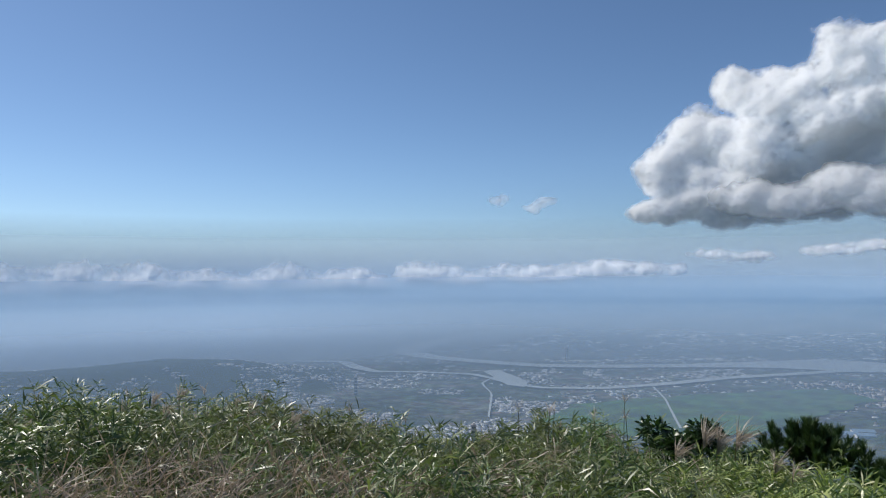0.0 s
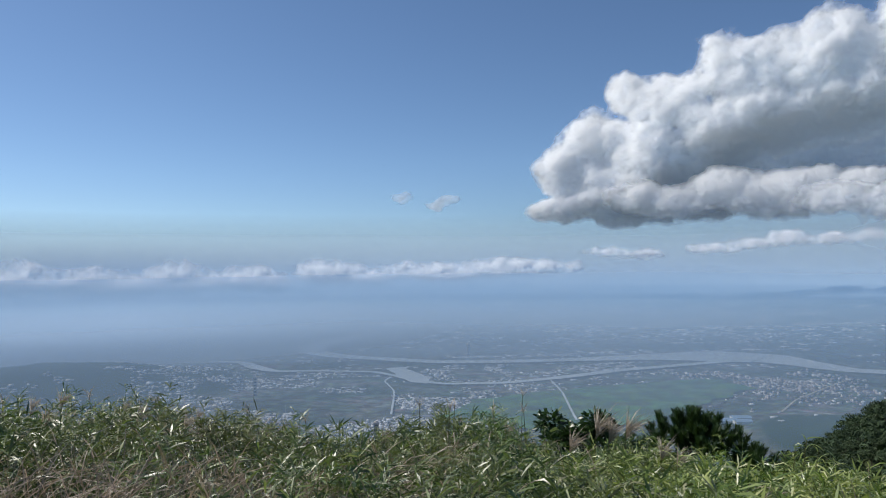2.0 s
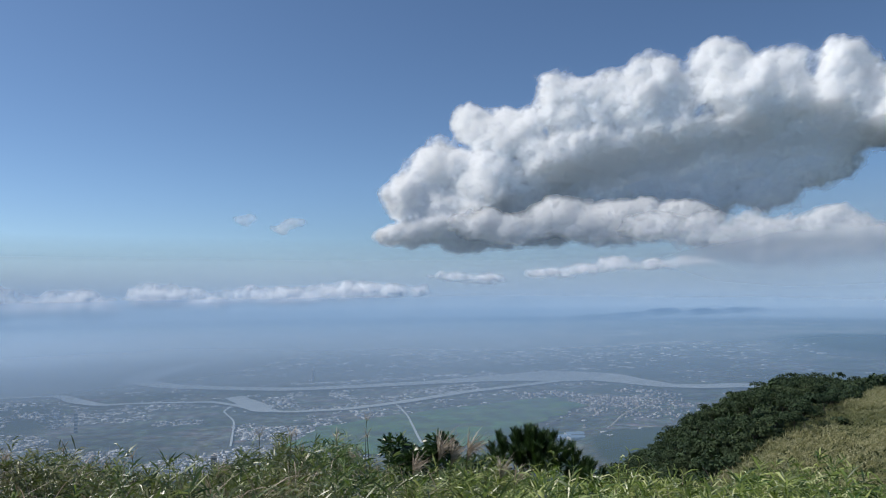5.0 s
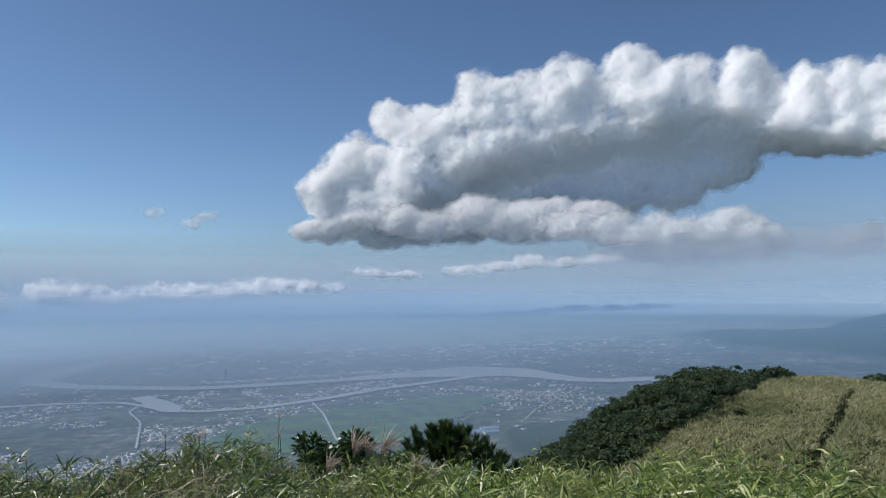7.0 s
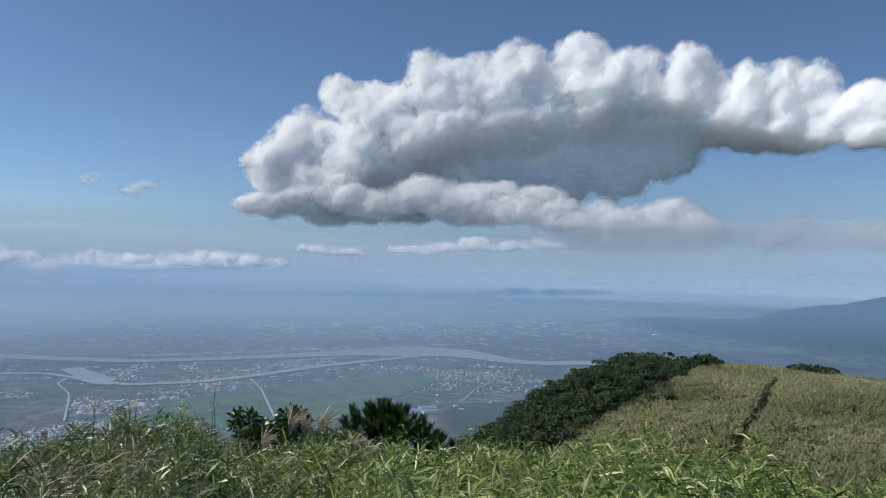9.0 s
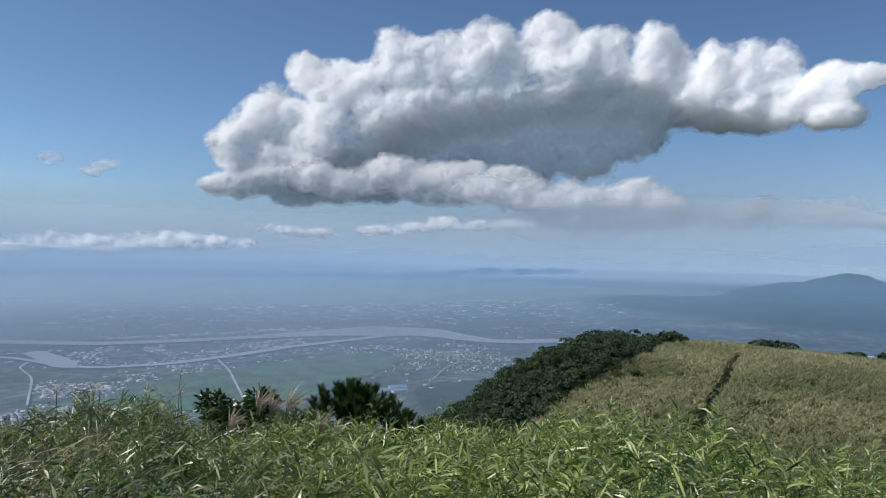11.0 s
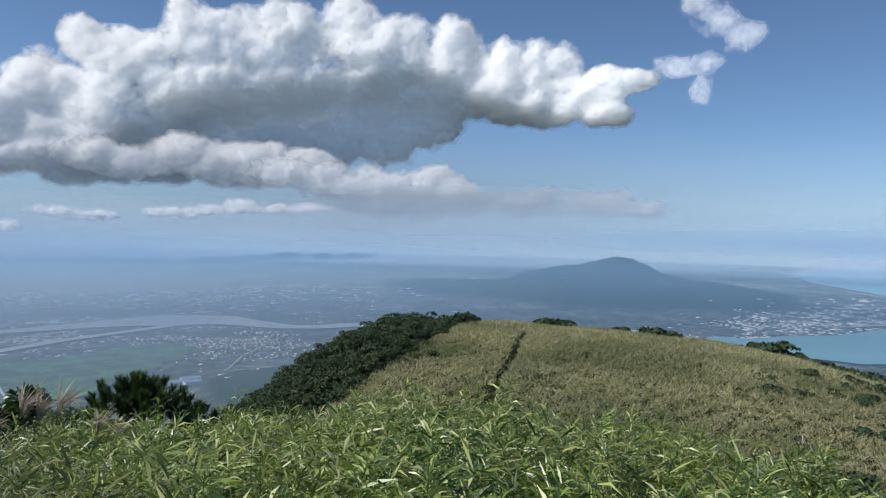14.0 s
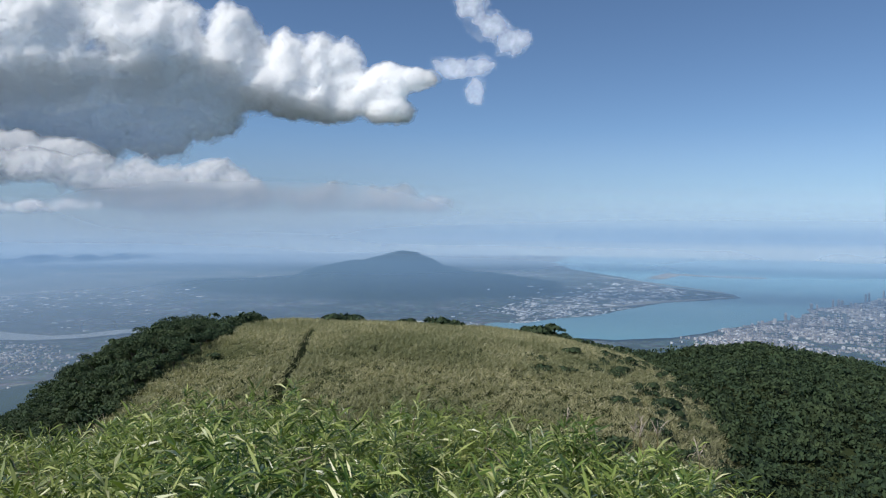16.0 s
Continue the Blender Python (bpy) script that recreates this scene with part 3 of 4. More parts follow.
# ---- clouds ----
def cloud(label, heaps, dist, depth, step, seed, torn=.35, grain=5.0, soft=1.0, slant=0.0, belly=0.0, material=None, base=None):
    """A cloud of round heaps (azimuth, elevation, half width, half height in degrees), bulging, with torn thin rims.
    base: azimuths, elevations of the near edge of its flat underside, metres by which that recedes per degree, and over how many degrees."""
    h = np.array(heaps, float)
    az = np.arange((h[:, 0] - h[:, 2]).min() - 2, (h[:, 0] + h[:, 2]).max() + 2, step)
    el = np.arange((h[:, 1] - h[:, 3]).min() - 1.5, (h[:, 1] + h[:, 3]).max() + 1.5, step * .8)
    a, e = np.meshgrid(az, el)
    wa, we = a + .15 * grain * fbm(a / grain * 2, e / grain * 2, seed), e + .15 * grain * fbm(a / grain * 2, e / grain * 2, seed + 3.7)
    f = np.full(a.shape, -9.0)
    for ca, ce, ra, re in heaps:
        g = 1 - ((wa - ca) / ra) ** 2 - ((we - ce) / re) ** 2
        k = .12
        m = np.maximum(f, g)
        f = m + k * np.log(np.exp((f - m) / k) + np.exp((g - m) / k)) * (m > -3)
    heap = puffs(wa / grain * 1.15, we / grain * 1.35, seed, 5, .5)
    f = f + torn * fbm(a / grain, e / grain, seed + 1.3, 7, .6) + torn * 1.8 * (heap - .8) + .3 * torn * fbm(a / .7, e / .7, seed + 2.9, 4, .6)
    rim = np.clip(f, 0, 1) ** .7
    lean = slant * np.abs(e - belly) * (np.where(e > belly, 1, .8))
    lumps = 1.0
    if base:
        edge = np.interp(a, base[0], base[1]) + .8 * fbm(a / 3.5, e / 3.5, seed + 6.1, 4)
        low = edge - e
        under = np.where(low < base[3], .9 * np.log1p(np.exp(np.clip(low / .9, -20, 20))), base[3] - .7 * (low - base[3]))
        lean = slant * np.clip(e - edge, 0, 9) + base[2] * under * smooth(16, 30, a)
        lumps = 1 - .5 * smooth(-.3, 1.2, low) * smooth(base[3] + 1, base[3] - 1, low) * smooth(18, 28, a)
    t = rim * (.55 + 1.1 * (heap - .35) * lumps)
    ins = f > -.12
    use = ins[:-1, :-1] | ins[1:, :-1] | ins[:-1, 1:] | ins[1:, 1:]
    faces = grid_faces(len(el), len(az))[use.ravel()]
    ca, sa_, ce, se_ = np.cos(np.radians(a)), np.sin(np.radians(a)), np.cos(np.radians(e)), np.sin(np.radians(e))
    way = np.stack([sa_ * ce, ca * ce, se_], -1)
    front, back = way * (dist + lean - depth * t)[..., None], way * (dist + lean + 1 + .7 * depth * t)[..., None]
    n = a.size
    verts = np.concatenate([front.reshape(-1, 3), back.reshape(-1, 3)])
    deep = (f.ravel()[faces] > .3).all(1)
    allf = np.concatenate([faces, faces[deep][:, ::-1] + n])
    usedv = np.unique(allf)
    index = np.full(2 * n, -1)
    index[usedv] = np.arange(len(usedv))
    me = mesh_np("cloud", verts[usedv] + (0, 0, EYE), index[allf], material or M_CLOUD, True)
    thick = np.tile(np.clip(f * soft, 0, 1).ravel(), 2)[usedv]
    att = me.attributes.new("thickness", "FLOAT", "POINT")
    att.data.foreach_set("value", thick.astype(np.float32))
    return tagged(part("cloud", me, None), label, "cloud")


cloud("large white cumulus with a grey underside over the plain",
      [(22.5, 13.2, 1.9, 1.7), (19.8, 9.8, 3.1, 2.3), (17.4, 7.5, 2.4, 2.1), (25.5, 12.3, 3.7, 2.6), (29.9, 14.4, 3.3, 2.8), (33.5, 14.2, 3.4, 2.6), (37.5, 15.0, 3.4, 3.0), (41.5, 15.3, 3.6, 3.1), (45.6, 14.8, 3.2, 2.8),
       (50.0, 14.4, 3.1, 3.1), (53.6, 13.2, 3.1, 2.4), (57.5, 13.0, 3.4, 3.0), (61.3, 12.0, 2.7, 1.8), (64.2, 12.4, 2.2, .9), (56.7, 10.4, 5.6, 1.6), (62.1, 9.9, 2.2, 1.3),
       (23.0, 7.7, 6.4, 3.4), (30.0, 8.9, 8.0, 4.4), (37.2, 9.5, 8.5, 4.8), (43.1, 9.6, 6.7, 4.2), (47.5, 10.4, 4.2, 3.2), (45.0, 12.4, 4.0, 2.4), (52.0, 11.2, 4.0, 1.9), (16.7, 4.4, 2.3, 1.2), (21.0, 4.7, 4.0, 1.8), (26.5, 5.0, 4.8, 2.0), (32.8, 5.3, 5.4, 2.2), (38.2, 6.0, 5.0, 2.2)],
      4200, 130, .12, 1.0, .5, 3.6, 1.1, 46, 0,
      base=((14, 20.5, 26.5, 30, 34.5, 40, 44, 48.7, 52.6, 56.7, 62, 68), (3.6, 4.2, 8.6, 10.4, 11.6, 12.6, 13.2, 12.6, 11.2, 10.2, 9.6, 9.2), 52, 3.6))
cloud("lower shelf of white heaps on the big cumulus", [(24.5, 5.1, 4.0, 1.7), (29.5, 5.5, 4.6, 2.0), (34.0, 5.4, 4.6, 1.9), (38.5, 5.2, 3.6, 1.5)], 3960, 80, .1, 6.0, .5, 3.2, .9, 34, 3.6)
cloud("ragged grey-white cloud bank under the big cumulus", [(36.9, 4.6, 3.2, 1.3), (40.5, 4.0, 3.6, 1.7), (44.6, 3.8, 3.6, 1.9), (48.9, 4.1, 3.0, 1.7), (51.5, 3.4, 1.9, 1.1)], 3700, 70, .1, 4.0, .6, 2.2, .8, 30, 3.4)
cloud("torn white wisp of cloud against blue sky", [(68.8, 17.8, 1.5, 2.2), (70.2, 16.2, 1.8, 1.7), (71.6, 15.0, 1.7, 1.3), (69.6, 13.6, 1.6, 1.2), (67.4, 13.4, 2.2, 1.0), (69.2, 11.6, 1.0, 1.2)], 4000, 30, .08, 2.2, .75, 3.2, .17, 60, 10, M_CLOUD_THIN)
cloud("low band of white cloud along the horizon",
      [(-42, -1.0, 8, 1.6), (-35, -.8, 5, 1.6), (-31.8, -.9, 3.4, 1.6), (-27.4, -.7, 3, 1.6), (-23.3, -.9, 3.4, 1.6), (-19, -1.1, 4, 1.4), (-15.5, -1.0, 3.4, 1.5), (-12.7, -.7, 2.8, 1.5), (-7.4, -.9, 4.4, 1.3), (-2, -.4, 2.6, 1.2), (1, -.6, 4, 1.1), (5.2, -.3, 2.6, .9), (8, -.4, 4, .9), (12, -.1, 4, .8), (15, 0, 4, .7)],
      2620, 40, .08, 7.0, .6, 1.7, .55, 60, -1.4, M_CLOUD_THIN)
# This veil's grey colour holds the shade of the cumulus above it.
cloud("thin veil of cloud coloured grey for the shade under the cumulus", [(44.6, 2.3, 7.5, 1.1), (56.5, 2.9, 4.4, 1.3), (61.5, 3.0, 3.7, 1.3), (65.5, 2.5, 2.6, .9), (50, 2.6, 5, 1.0)], 3500, 40, .12, 5.0, .7, 3.0, .4, 10, 0, M_CLOUD_SHADED)
cloud("small puff of cloud low over the plain", [(20.6, 1.1, 1.9, .5), (23.2, .9, 2.2, .5)], 2750, 18, .08, 9.0, .85, 1.6, .42, 50, .8, M_CLOUD_THIN)
cloud("streak of low cloud over the plain", [(28.6, 1.2, 2.2, .45), (31, 1.6, 1.9, .5), (33.4, 1.9, 1.7, .6), (36.7, 1.8, 2.4, .5), (39.6, 2.0, 2, .5)], 2750, 18, .08, 11.0, .85, 1.6, .42, 50, 1.0, M_CLOUD_THIN)
cloud("tiny faint wisp of cloud", [(4.5, 5.6, 1.1, .6)], 3500, 8, .06, 12.0, .5, 2.0, .22, 60, 4, M_CLOUD_THIN)
cloud("tiny faint streak of cloud", [(7.1, 4.9, .9, .45), (7.7, 5.2, .9, .4), (8.3, 5.5, 1.1, .4)], 3500, 8, .06, 13.0, .5, 2.0, .24, 60, 4, M_CLOUD_THIN)


# ---- the grassy hill and the woods ----
def hill_point(az, d):
    x, y = polar(az, d)
    z = height(az, d)
    return np.stack([x, y, z], -1)


def elevation(az, d):
    return np.degrees(np.arctan2(height(az, d) - EYE, d))


def wooded(az, d):
    """Where the trees stand on the grassy hill's near flank."""
    e = elevation(az, d)
    x, y = polar(az, d)
    return az < np.interp(e, (-16, -13.2, -11.4, -9.9, -8.3, -7.3, -6.7), (37.8, 41.6, 44.4, 46.7, 48.9, 51, 53.5)) + 1.2 * fbm(x / 12, y / 12)


def area_points(n, az0, az1, d0, d1):
    return rng.uniform(az0, az1, n), np.sqrt(rng.uniform(d0 * d0, d1 * d1, n))


def tufts():
    az, d = area_points(150000, 34, 93, 60, 192)
    x, y = polar(az, d)
    keep = ~wooded(az, d) & (abs(trail(az, d)) > .4)
    hum = puffs(x / 1.7, y / 1.7, 3, 2, .5)
    keep &= rng.random(len(az)) < .04 + 1.2 * smooth(.5, .8, hum) * (.45 + .55 * smooth(.15, .4, value(x / 11 + 7, y / 11)))
    keep &= grass_hill(az, d) > wooded_hill(az, d) - 1
    az, d, hum = az[keep], d[keep], hum[keep]
    p = hill_point(az, d)
    n = len(p)
    p[:, 2] += 1.15 * smooth(.45, .95, hum) - .15
    tall = (.5 + .4 * value(p[:, 0] / 9, p[:, 1] / 9)) * rng.uniform(.6, 1.3, n)
    out = []
    for k in range(5):
        a = rng.uniform(0, 2 * np.pi, n)
        lean = rng.uniform(.2, 1.3, n)
        way = np.stack([np.cos(a) * lean + .35, np.sin(a) * lean, np.ones(n)], -1)
        b = p + np.stack([rng.normal(0, .3, n), rng.normal(0, .3, n), rng.uniform(-.5, -.05, n)], -1)
        out.append(blades(b, way, tall * rng.uniform(.8, 1.4, n), rng.uniform(.06, .14, n), rng.uniform(.1, .6, n), rng.uniform(0, 3, n), 1, [1, .15]))
    v, f = merged(out)
    return tagged(part("silvergrass", mesh_np("silvergrass", v, f, M_TUFT)), "dense tan and olive silvergrass covering the hill", "grass", kind="stuff")


tufts()


def crown_leaves(n, size, leaf, seed):
    """Leaf sprays on the lobes of a crown about the origin; returns vertices and faces."""
    r = np.random.default_rng(seed)
    lobes = r.normal(0, .5, (9, 3)) * np.array(size) * .75
    lobes[:, 2] = abs(lobes[:, 2])
    u = r.normal(size=(n, 3))
    u /= np.linalg.norm(u, axis=1)[:, None]
    u[:, 2] = abs(u[:, 2]) * .9 - .15
    p = lobes[r.integers(0, 9, n)] + u * np.array(size) * (.52 * r.uniform(.7, 1.05, n))[:, None]
    face = u + r.normal(0, .45, (n, 3)) + (0, 0, .15)
    a = np.cross(face, r.normal(size=(n, 3)))
    a /= np.linalg.norm(a, axis=1)[:, None]
    b = np.cross(face, a)
    b /= np.linalg.norm(b, axis=1)[:, None]
    a, b = a * (leaf * r.uniform(.5, 1.1, n))[:, None], b * (leaf * .45 * r.uniform(.6, 1.2, n))[:, None]
    v = np.stack([p - a, p - b, p + a, p + b], 1).reshape(-1, 3)
    return v, np.arange(4 * n).reshape(-1, 4)


def trunk(height_, radius, limbs, spread, seed, material=None):
    r = np.random.default_rng(seed)
    bm = bmesh.new()
    def rod(a, b, r0, r1, seg=5):
        a, b = Vector(a), Vector(b)
        q = (b - a).to_track_quat("Z", "Y").to_matrix()
        ends = [[bm.verts.new(c + q @ Vector((math.cos(t) * rr, math.sin(t) * rr, 0))) for t in (2 * math.pi * k / seg for k in range(seg))] for c, rr in ((a, r0), (b, r1))]
        for k in range(seg):
            bm.faces.new((ends[0][k], ends[0][(k + 1) % seg], ends[1][(k + 1) % seg], ends[1][k]))
    bend = Vector((r.normal(0, .1), r.normal(0, .1), .55)) * height_
    rod((0, 0, -.4), bend, radius, radius * .7)
    for k in range(limbs):
        a = 2 * math.pi * (k + r.random() * .6) / limbs
        tip = Vector((math.cos(a) * spread, math.sin(a) * spread, height_ * r.uniform(.75, 1.05)))
        rod(bend * r.uniform(.6, 1), tip, radius * .55, radius * .12, 4)
    return bm


def tree(kind, tall, size, leaf, count, seed, label, group, material=M_TREE, spread=None):
    top = new(kind)
    part("trunk", trunk(tall, tall * .035, 6, spread or size[0] * .6, seed), M_BARK, top)
    v, f = crown_leaves(count, size, leaf, seed)
    v[:, 2] += tall * .62
    part("crown", mesh_np("crown", v, f, material), None, top)
    return tagged(top, label, kind, group)


# trees of the steep flank
SLOPE = "dark evergreen broadleaf tree on the steep hillside"
seeds = [tree("tree", 2.6, (1.9, 1.8, 1.3), .22, 900, 20, SLOPE, "trees on the hillside"), tree("tree", 3.2, (2.3, 2.0, 1.5), .22, 1000, 21, SLOPE, "trees on the hillside"),
         tree("tree", 2.2, (1.6, 1.7, 1.1), .2, 800, 22, SLOPE, "trees on the hillside"), tree("tree", 3.6, (2.0, 2.2, 1.8), .22, 1000, 23, SLOPE, "trees on the hillside")]


def scatter(azs, ds, gap, most):
    """Points at least a gap apart."""
    p = np.stack(polar(azs, ds), -1)
    got, cells = [], {}
    for i, (x, y) in enumerate(p):
        c = (int(x // gap), int(y // gap))
        if all(math.hypot(x - u, y - w) > gap for dx in (-1, 0, 1) for dy in (-1, 0, 1) for u, w in cells.get((c[0] + dx, c[1] + dy), ())):
            cells.setdefault(c, []).append((x, y))
            got.append(i)
            if len(got) == most:
                break
    return np.array(got)


az, d = area_points(14000, 29, 54, 84, 192)
keep = wooded(az, d)
az, d = az[keep], d[keep]
got = scatter(az, d, 2.3, 700)
spots = hill_point(az[got], d[got])
for i, p in enumerate(spots[:296]):
    s = float(rng.uniform(.75, 1.15)) * float(np.interp(np.degrees(np.arctan2(p[0], p[1])), (46, 49.5, 53), (1, .66, .45)))
    m = Matrix.Translation(p) @ Matrix.Rotation(float(rng.uniform(0, 6.28)), 4, "Z")
    if i < 4:
        ob = seeds[i]
        ob.matrix_basis = m
    else:
        ob = copy_thing(seeds[i % 4], m)
    ob.scale = (s, s, s * float(rng.uniform(.85, 1.15)))


def woods(label, points, size, leaf, count):
    out = []
    shapes = [crown_leaves(count, size, leaf, 60 + k) for k in range(6)]
    for i, p in enumerate(points):
        v, f = shapes[i % 6]
        a, s = rng.uniform(0, 6.28), rng.uniform(.55, 1.25) + .5 * value(p[0] / 9, p[1] / 9)
        c, sn = np.cos(a) * s, np.sin(a) * s
        out.append((np.stack([v[:, 0] * c - v[:, 1] * sn, v[:, 0] * sn + v[:, 1] * c, v[:, 2] * s], -1) + p + (0, 0, .9 * s), f))
    v, f = merged(out)
    return tagged(part("woods", mesh_np("woods", v, f, M_TREE)), label, "woods", kind="stuff")


if len(spots) > 296:
    woods("dense dark evergreen wood on the steep flank", spots[296:], (1.9, 1.9, 1.3), .3, 420)
az, d = area_points(16000, 70, 112, 60, 300)
keep = (wooded_hill(az, d) > grass_hill(az, d) - 1.5) & (height(az, d) > -98)
az, d = az[keep], d[keep]
got = scatter(az, d, 2.6, 3000)
woods("dense dark evergreen forest covering the next hill", hill_point(az[got], d[got]), (2.3, 2.2, 1.7), .46, 130)

# shrubs in the grass on the hill's far rim and its flank
BUSH = [tree("bush", 1.1, (1.3, 1.2, .8), .3, 260, 41, "dark rounded bush in the tan hill grass", "bushes on the hill"),
        tree("bush", .9, (1.0, 1.1, .7), .3, 220, 42, "dark rounded bush in the tan hill grass", "bushes on the hill")]
rim = [(57.5, 172, 1.6), (58.6, 173, 2.0), (59.8, 172, 1.7), (62.6, 172, 1.2), (63.6, 172, 1.4), (66.0, 172, 2.1), (67.0, 171, 1.9), (73.7, 170, 2.3), (74.8, 170, 2.2), (76, 169, 1.6), (77.5, 167, 1.3), (79, 165, 1.4), (80.5, 160, 1.4)]
az, d = area_points(620, 74, 91, 78, 168)
keep = (grass_hill(az, d) > wooded_hill(az, d) - 1) & (rng.random(len(az)) < smooth(76, 84, az) * .55 + .05)
rim += [(float(a), float(b), float(rng.uniform(.9, 1.8))) for a, b in zip(az[keep], d[keep])][:150]
az, d = area_points(90, 42, 78, 82, 165)
rim += [(float(a), float(b), float(rng.uniform(.5, 1.1))) for a, b in zip(az[~wooded(az, d)], d[~wooded(az, d)])][:12]
for i, (a, b, s) in enumerate(rim):
    s = s * 1.55 if i < 13 else s
    p = hill_point(np.float64(a), np.float64(b)) - (0, 0, .42 * s)
    m = Matrix.Translation(p) @ Matrix.Rotation(i * 1.7, 4, "Z")
    if i < 2:
        ob = BUSH[i]
        ob.matrix_basis = m
    else:
        ob = copy_thing(BUSH[i % 2], m)
    ob.scale = (s, s, s)


# ---- the lookout's own growth, close to the camera ----
def bamboo(label, material, n, az0, az1, side, leaf):
    """One stand of dwarf bamboo: culms in clumps, and slender leaves that arch over in the wind about their upper part."""
    az, d = area_points(n, az0, az1, 2.2, 9.6)
    x, y = polar(az, d)
    fade = smooth(.42, .62, value(x / 1.3 + 4, y / 1.3)) * smooth(12, -12, az) * .85
    clump = puffs(x / .7, y / .7, 5, 2, .6)
    border = 20 + 16 * fbm(x / 1.2, y / 1.2)
    keep = (rng.random(n) > fade) & ((az - border) * side > rng.normal(0, 4, n)) & (rng.random(n) < .04 + smooth(.62, .86, clump))
    az, d, x, y, clump = az[keep], d[keep], x[keep], y[keep], clump[keep]
    n = len(az)
    lift = .34 * fbm(x / 1.1, y / 1.1, octaves=4) + 1.0 * (clump - .82) + rng.normal(-.08, .1, n) + np.where(rng.random(n) > .97, rng.uniform(.03, .14, n), 0)
    lift = (lift - .12) * np.clip(d / 6, .4, 1)
    top = np.stack([x, y, canopy(az, d) + lift], -1)
    stemv = np.stack([rng.normal(.16, .16, n), rng.normal(-.06, .16, n), np.ones(n)], -1)
    foot = top - stemv * 1.1
    out = [blades(foot, stemv, np.full(n, 1.12), np.full(n, .006), np.zeros(n), rng.uniform(0, 3, n), 3, [1, .9, .7, .4])]
    for k in range(20):
        s = rng.uniform(.0, .38, n) if k > 4 else rng.uniform(0, .06, n)
        base = top - stemv * s[:, None]
        a = rng.uniform(0, 2 * np.pi, n)
        rise = rng.uniform(.1, 1.1, n) if k > 4 else rng.uniform(.5, 1.6, n)
        way = np.stack([np.cos(a) + .3, np.sin(a) - .15, rise], -1)
        ln = leaf * rng.uniform(.55, 1.45, n)
        out.append(blades(base, way, ln, ln * rng.uniform(.07, .12, n), rng.uniform(.1, .8, n), rng.normal(0, .75, n), 2))
    v, f = merged(out)
    return tagged(part("bamboo_grass", mesh_np("bamboo_grass", v, f, material)), label, "grass", kind="stuff")


def dry_grass():
    n = 5000
    az, d = area_points(n, -42, 100, 2.2, 9.6)
    x, y = polar(az, d)
    dens = smooth(.5, .66, value(x / 1.3 + 4, y / 1.3)) * (.15 + .85 * smooth(18, -8, az))
    keep = rng.random(n) < dens
    az, d, x, y = az[keep], d[keep], x[keep], y[keep]
    n = len(az)
    top = np.stack([x, y, canopy(az, d) - .3 + .2 * fbm(x / .8, y / .8)], -1)
    out = []
    for k in range(9):
        a = rng.uniform(0, 2 * np.pi, n)
        way = np.stack([np.cos(a) * .6 + .35, np.sin(a) * .5, rng.uniform(.5, 1.3, n)], -1)
        ln = rng.uniform(.3, .6, n)
        out.append(blades(top + rng.normal(0, .06, (n, 3)), way, ln, rng.uniform(.0035, .007, n), rng.uniform(.2, .8, n), rng.uniform(0, 3, n), 3))
    v, f = merged(out)
    return tagged(part("dry_grass", mesh_np("dry_grass", v, f, M_STRAW)), "dry tan and pinkish silvergrass among the bamboo", "grass", kind="stuff")


bamboo("thick yellow-green dwarf bamboo swaying on the hilltop", M_BAMBOO, 16500, -8, 104, 1, .13)
bamboo("dark green dwarf bamboo mixed with dry stems", M_BAMBOO_DARK, 14500, -42, 50, -1, .12)
dry_grass()


def reed(tall, plume, strands, seed, label, group, bow=.35, material=M_PLUME):
    """A silvergrass stalk: stem, two long leaves and a feathery head."""
    r = np.random.default_rng(seed)
    top = new("silvergrass_stalk")
    v, f = merged([blades(np.zeros((1, 3)), np.array([[.06, 0, 1.0]]), np.array([tall]), np.array([.009]), np.array([0.0]), np.array([t]), 4, [1, .9, .8, .7, .5]) for t in (0, 1.57)])
    part("stem", mesh_np("stem", v, f, M_STALK), None, top)
    for k in range(2):
        a = r.uniform(0, 6.28)
        v, f = blades(np.array([[0, 0, tall * .35]]), np.array([[math.cos(a) * .5, math.sin(a) * .5, 1]]), np.array([.45]), np.array([.012]), np.array([.6]), np.array([.4]), 4, [.6, 1, .8, .5, .05])
        part("leaf", mesh_np("leaf", v, f, M_BAMBOO), None, top)
    if strands:
        s = r.uniform(0, .45, strands)
        b = np.stack([tall * .06 + 0 * s, 0 * s, tall * (1 - 0 * s) - plume * .25 + plume * .45 * s], -1)
        a = r.uniform(0, 6.28, strands)
        way = np.stack([np.cos(a) * .42 + bow, np.sin(a) * .42, np.ones(strands)], -1)
        ln = plume * r.uniform(.5, 1.0, strands)
        v, f = blades(b, way, ln, np.full(strands, .0042), r.uniform(.2, .95, strands), r.uniform(0, 3, strands), 4, [.4, .8, 1, .8, .2])
        part("plume", mesh_np("plume", v, f, material), None, top)
    return tagged(top, label, "grass stalk", group)


FEATHER = reed(1.0, .34, 120, 5, "silvergrass stalk with a feathery pinkish-tan plume", "silvergrass plumes", .45)
THIN = reed(1.0, .16, 12, 6, "thin upright grass stalk with a dark narrow seed head", "thin stalks", .08)
BARE = reed(1.0, .10, 7, 8, "slender dry stalk with a small pale tip", "thin stalks", .02)


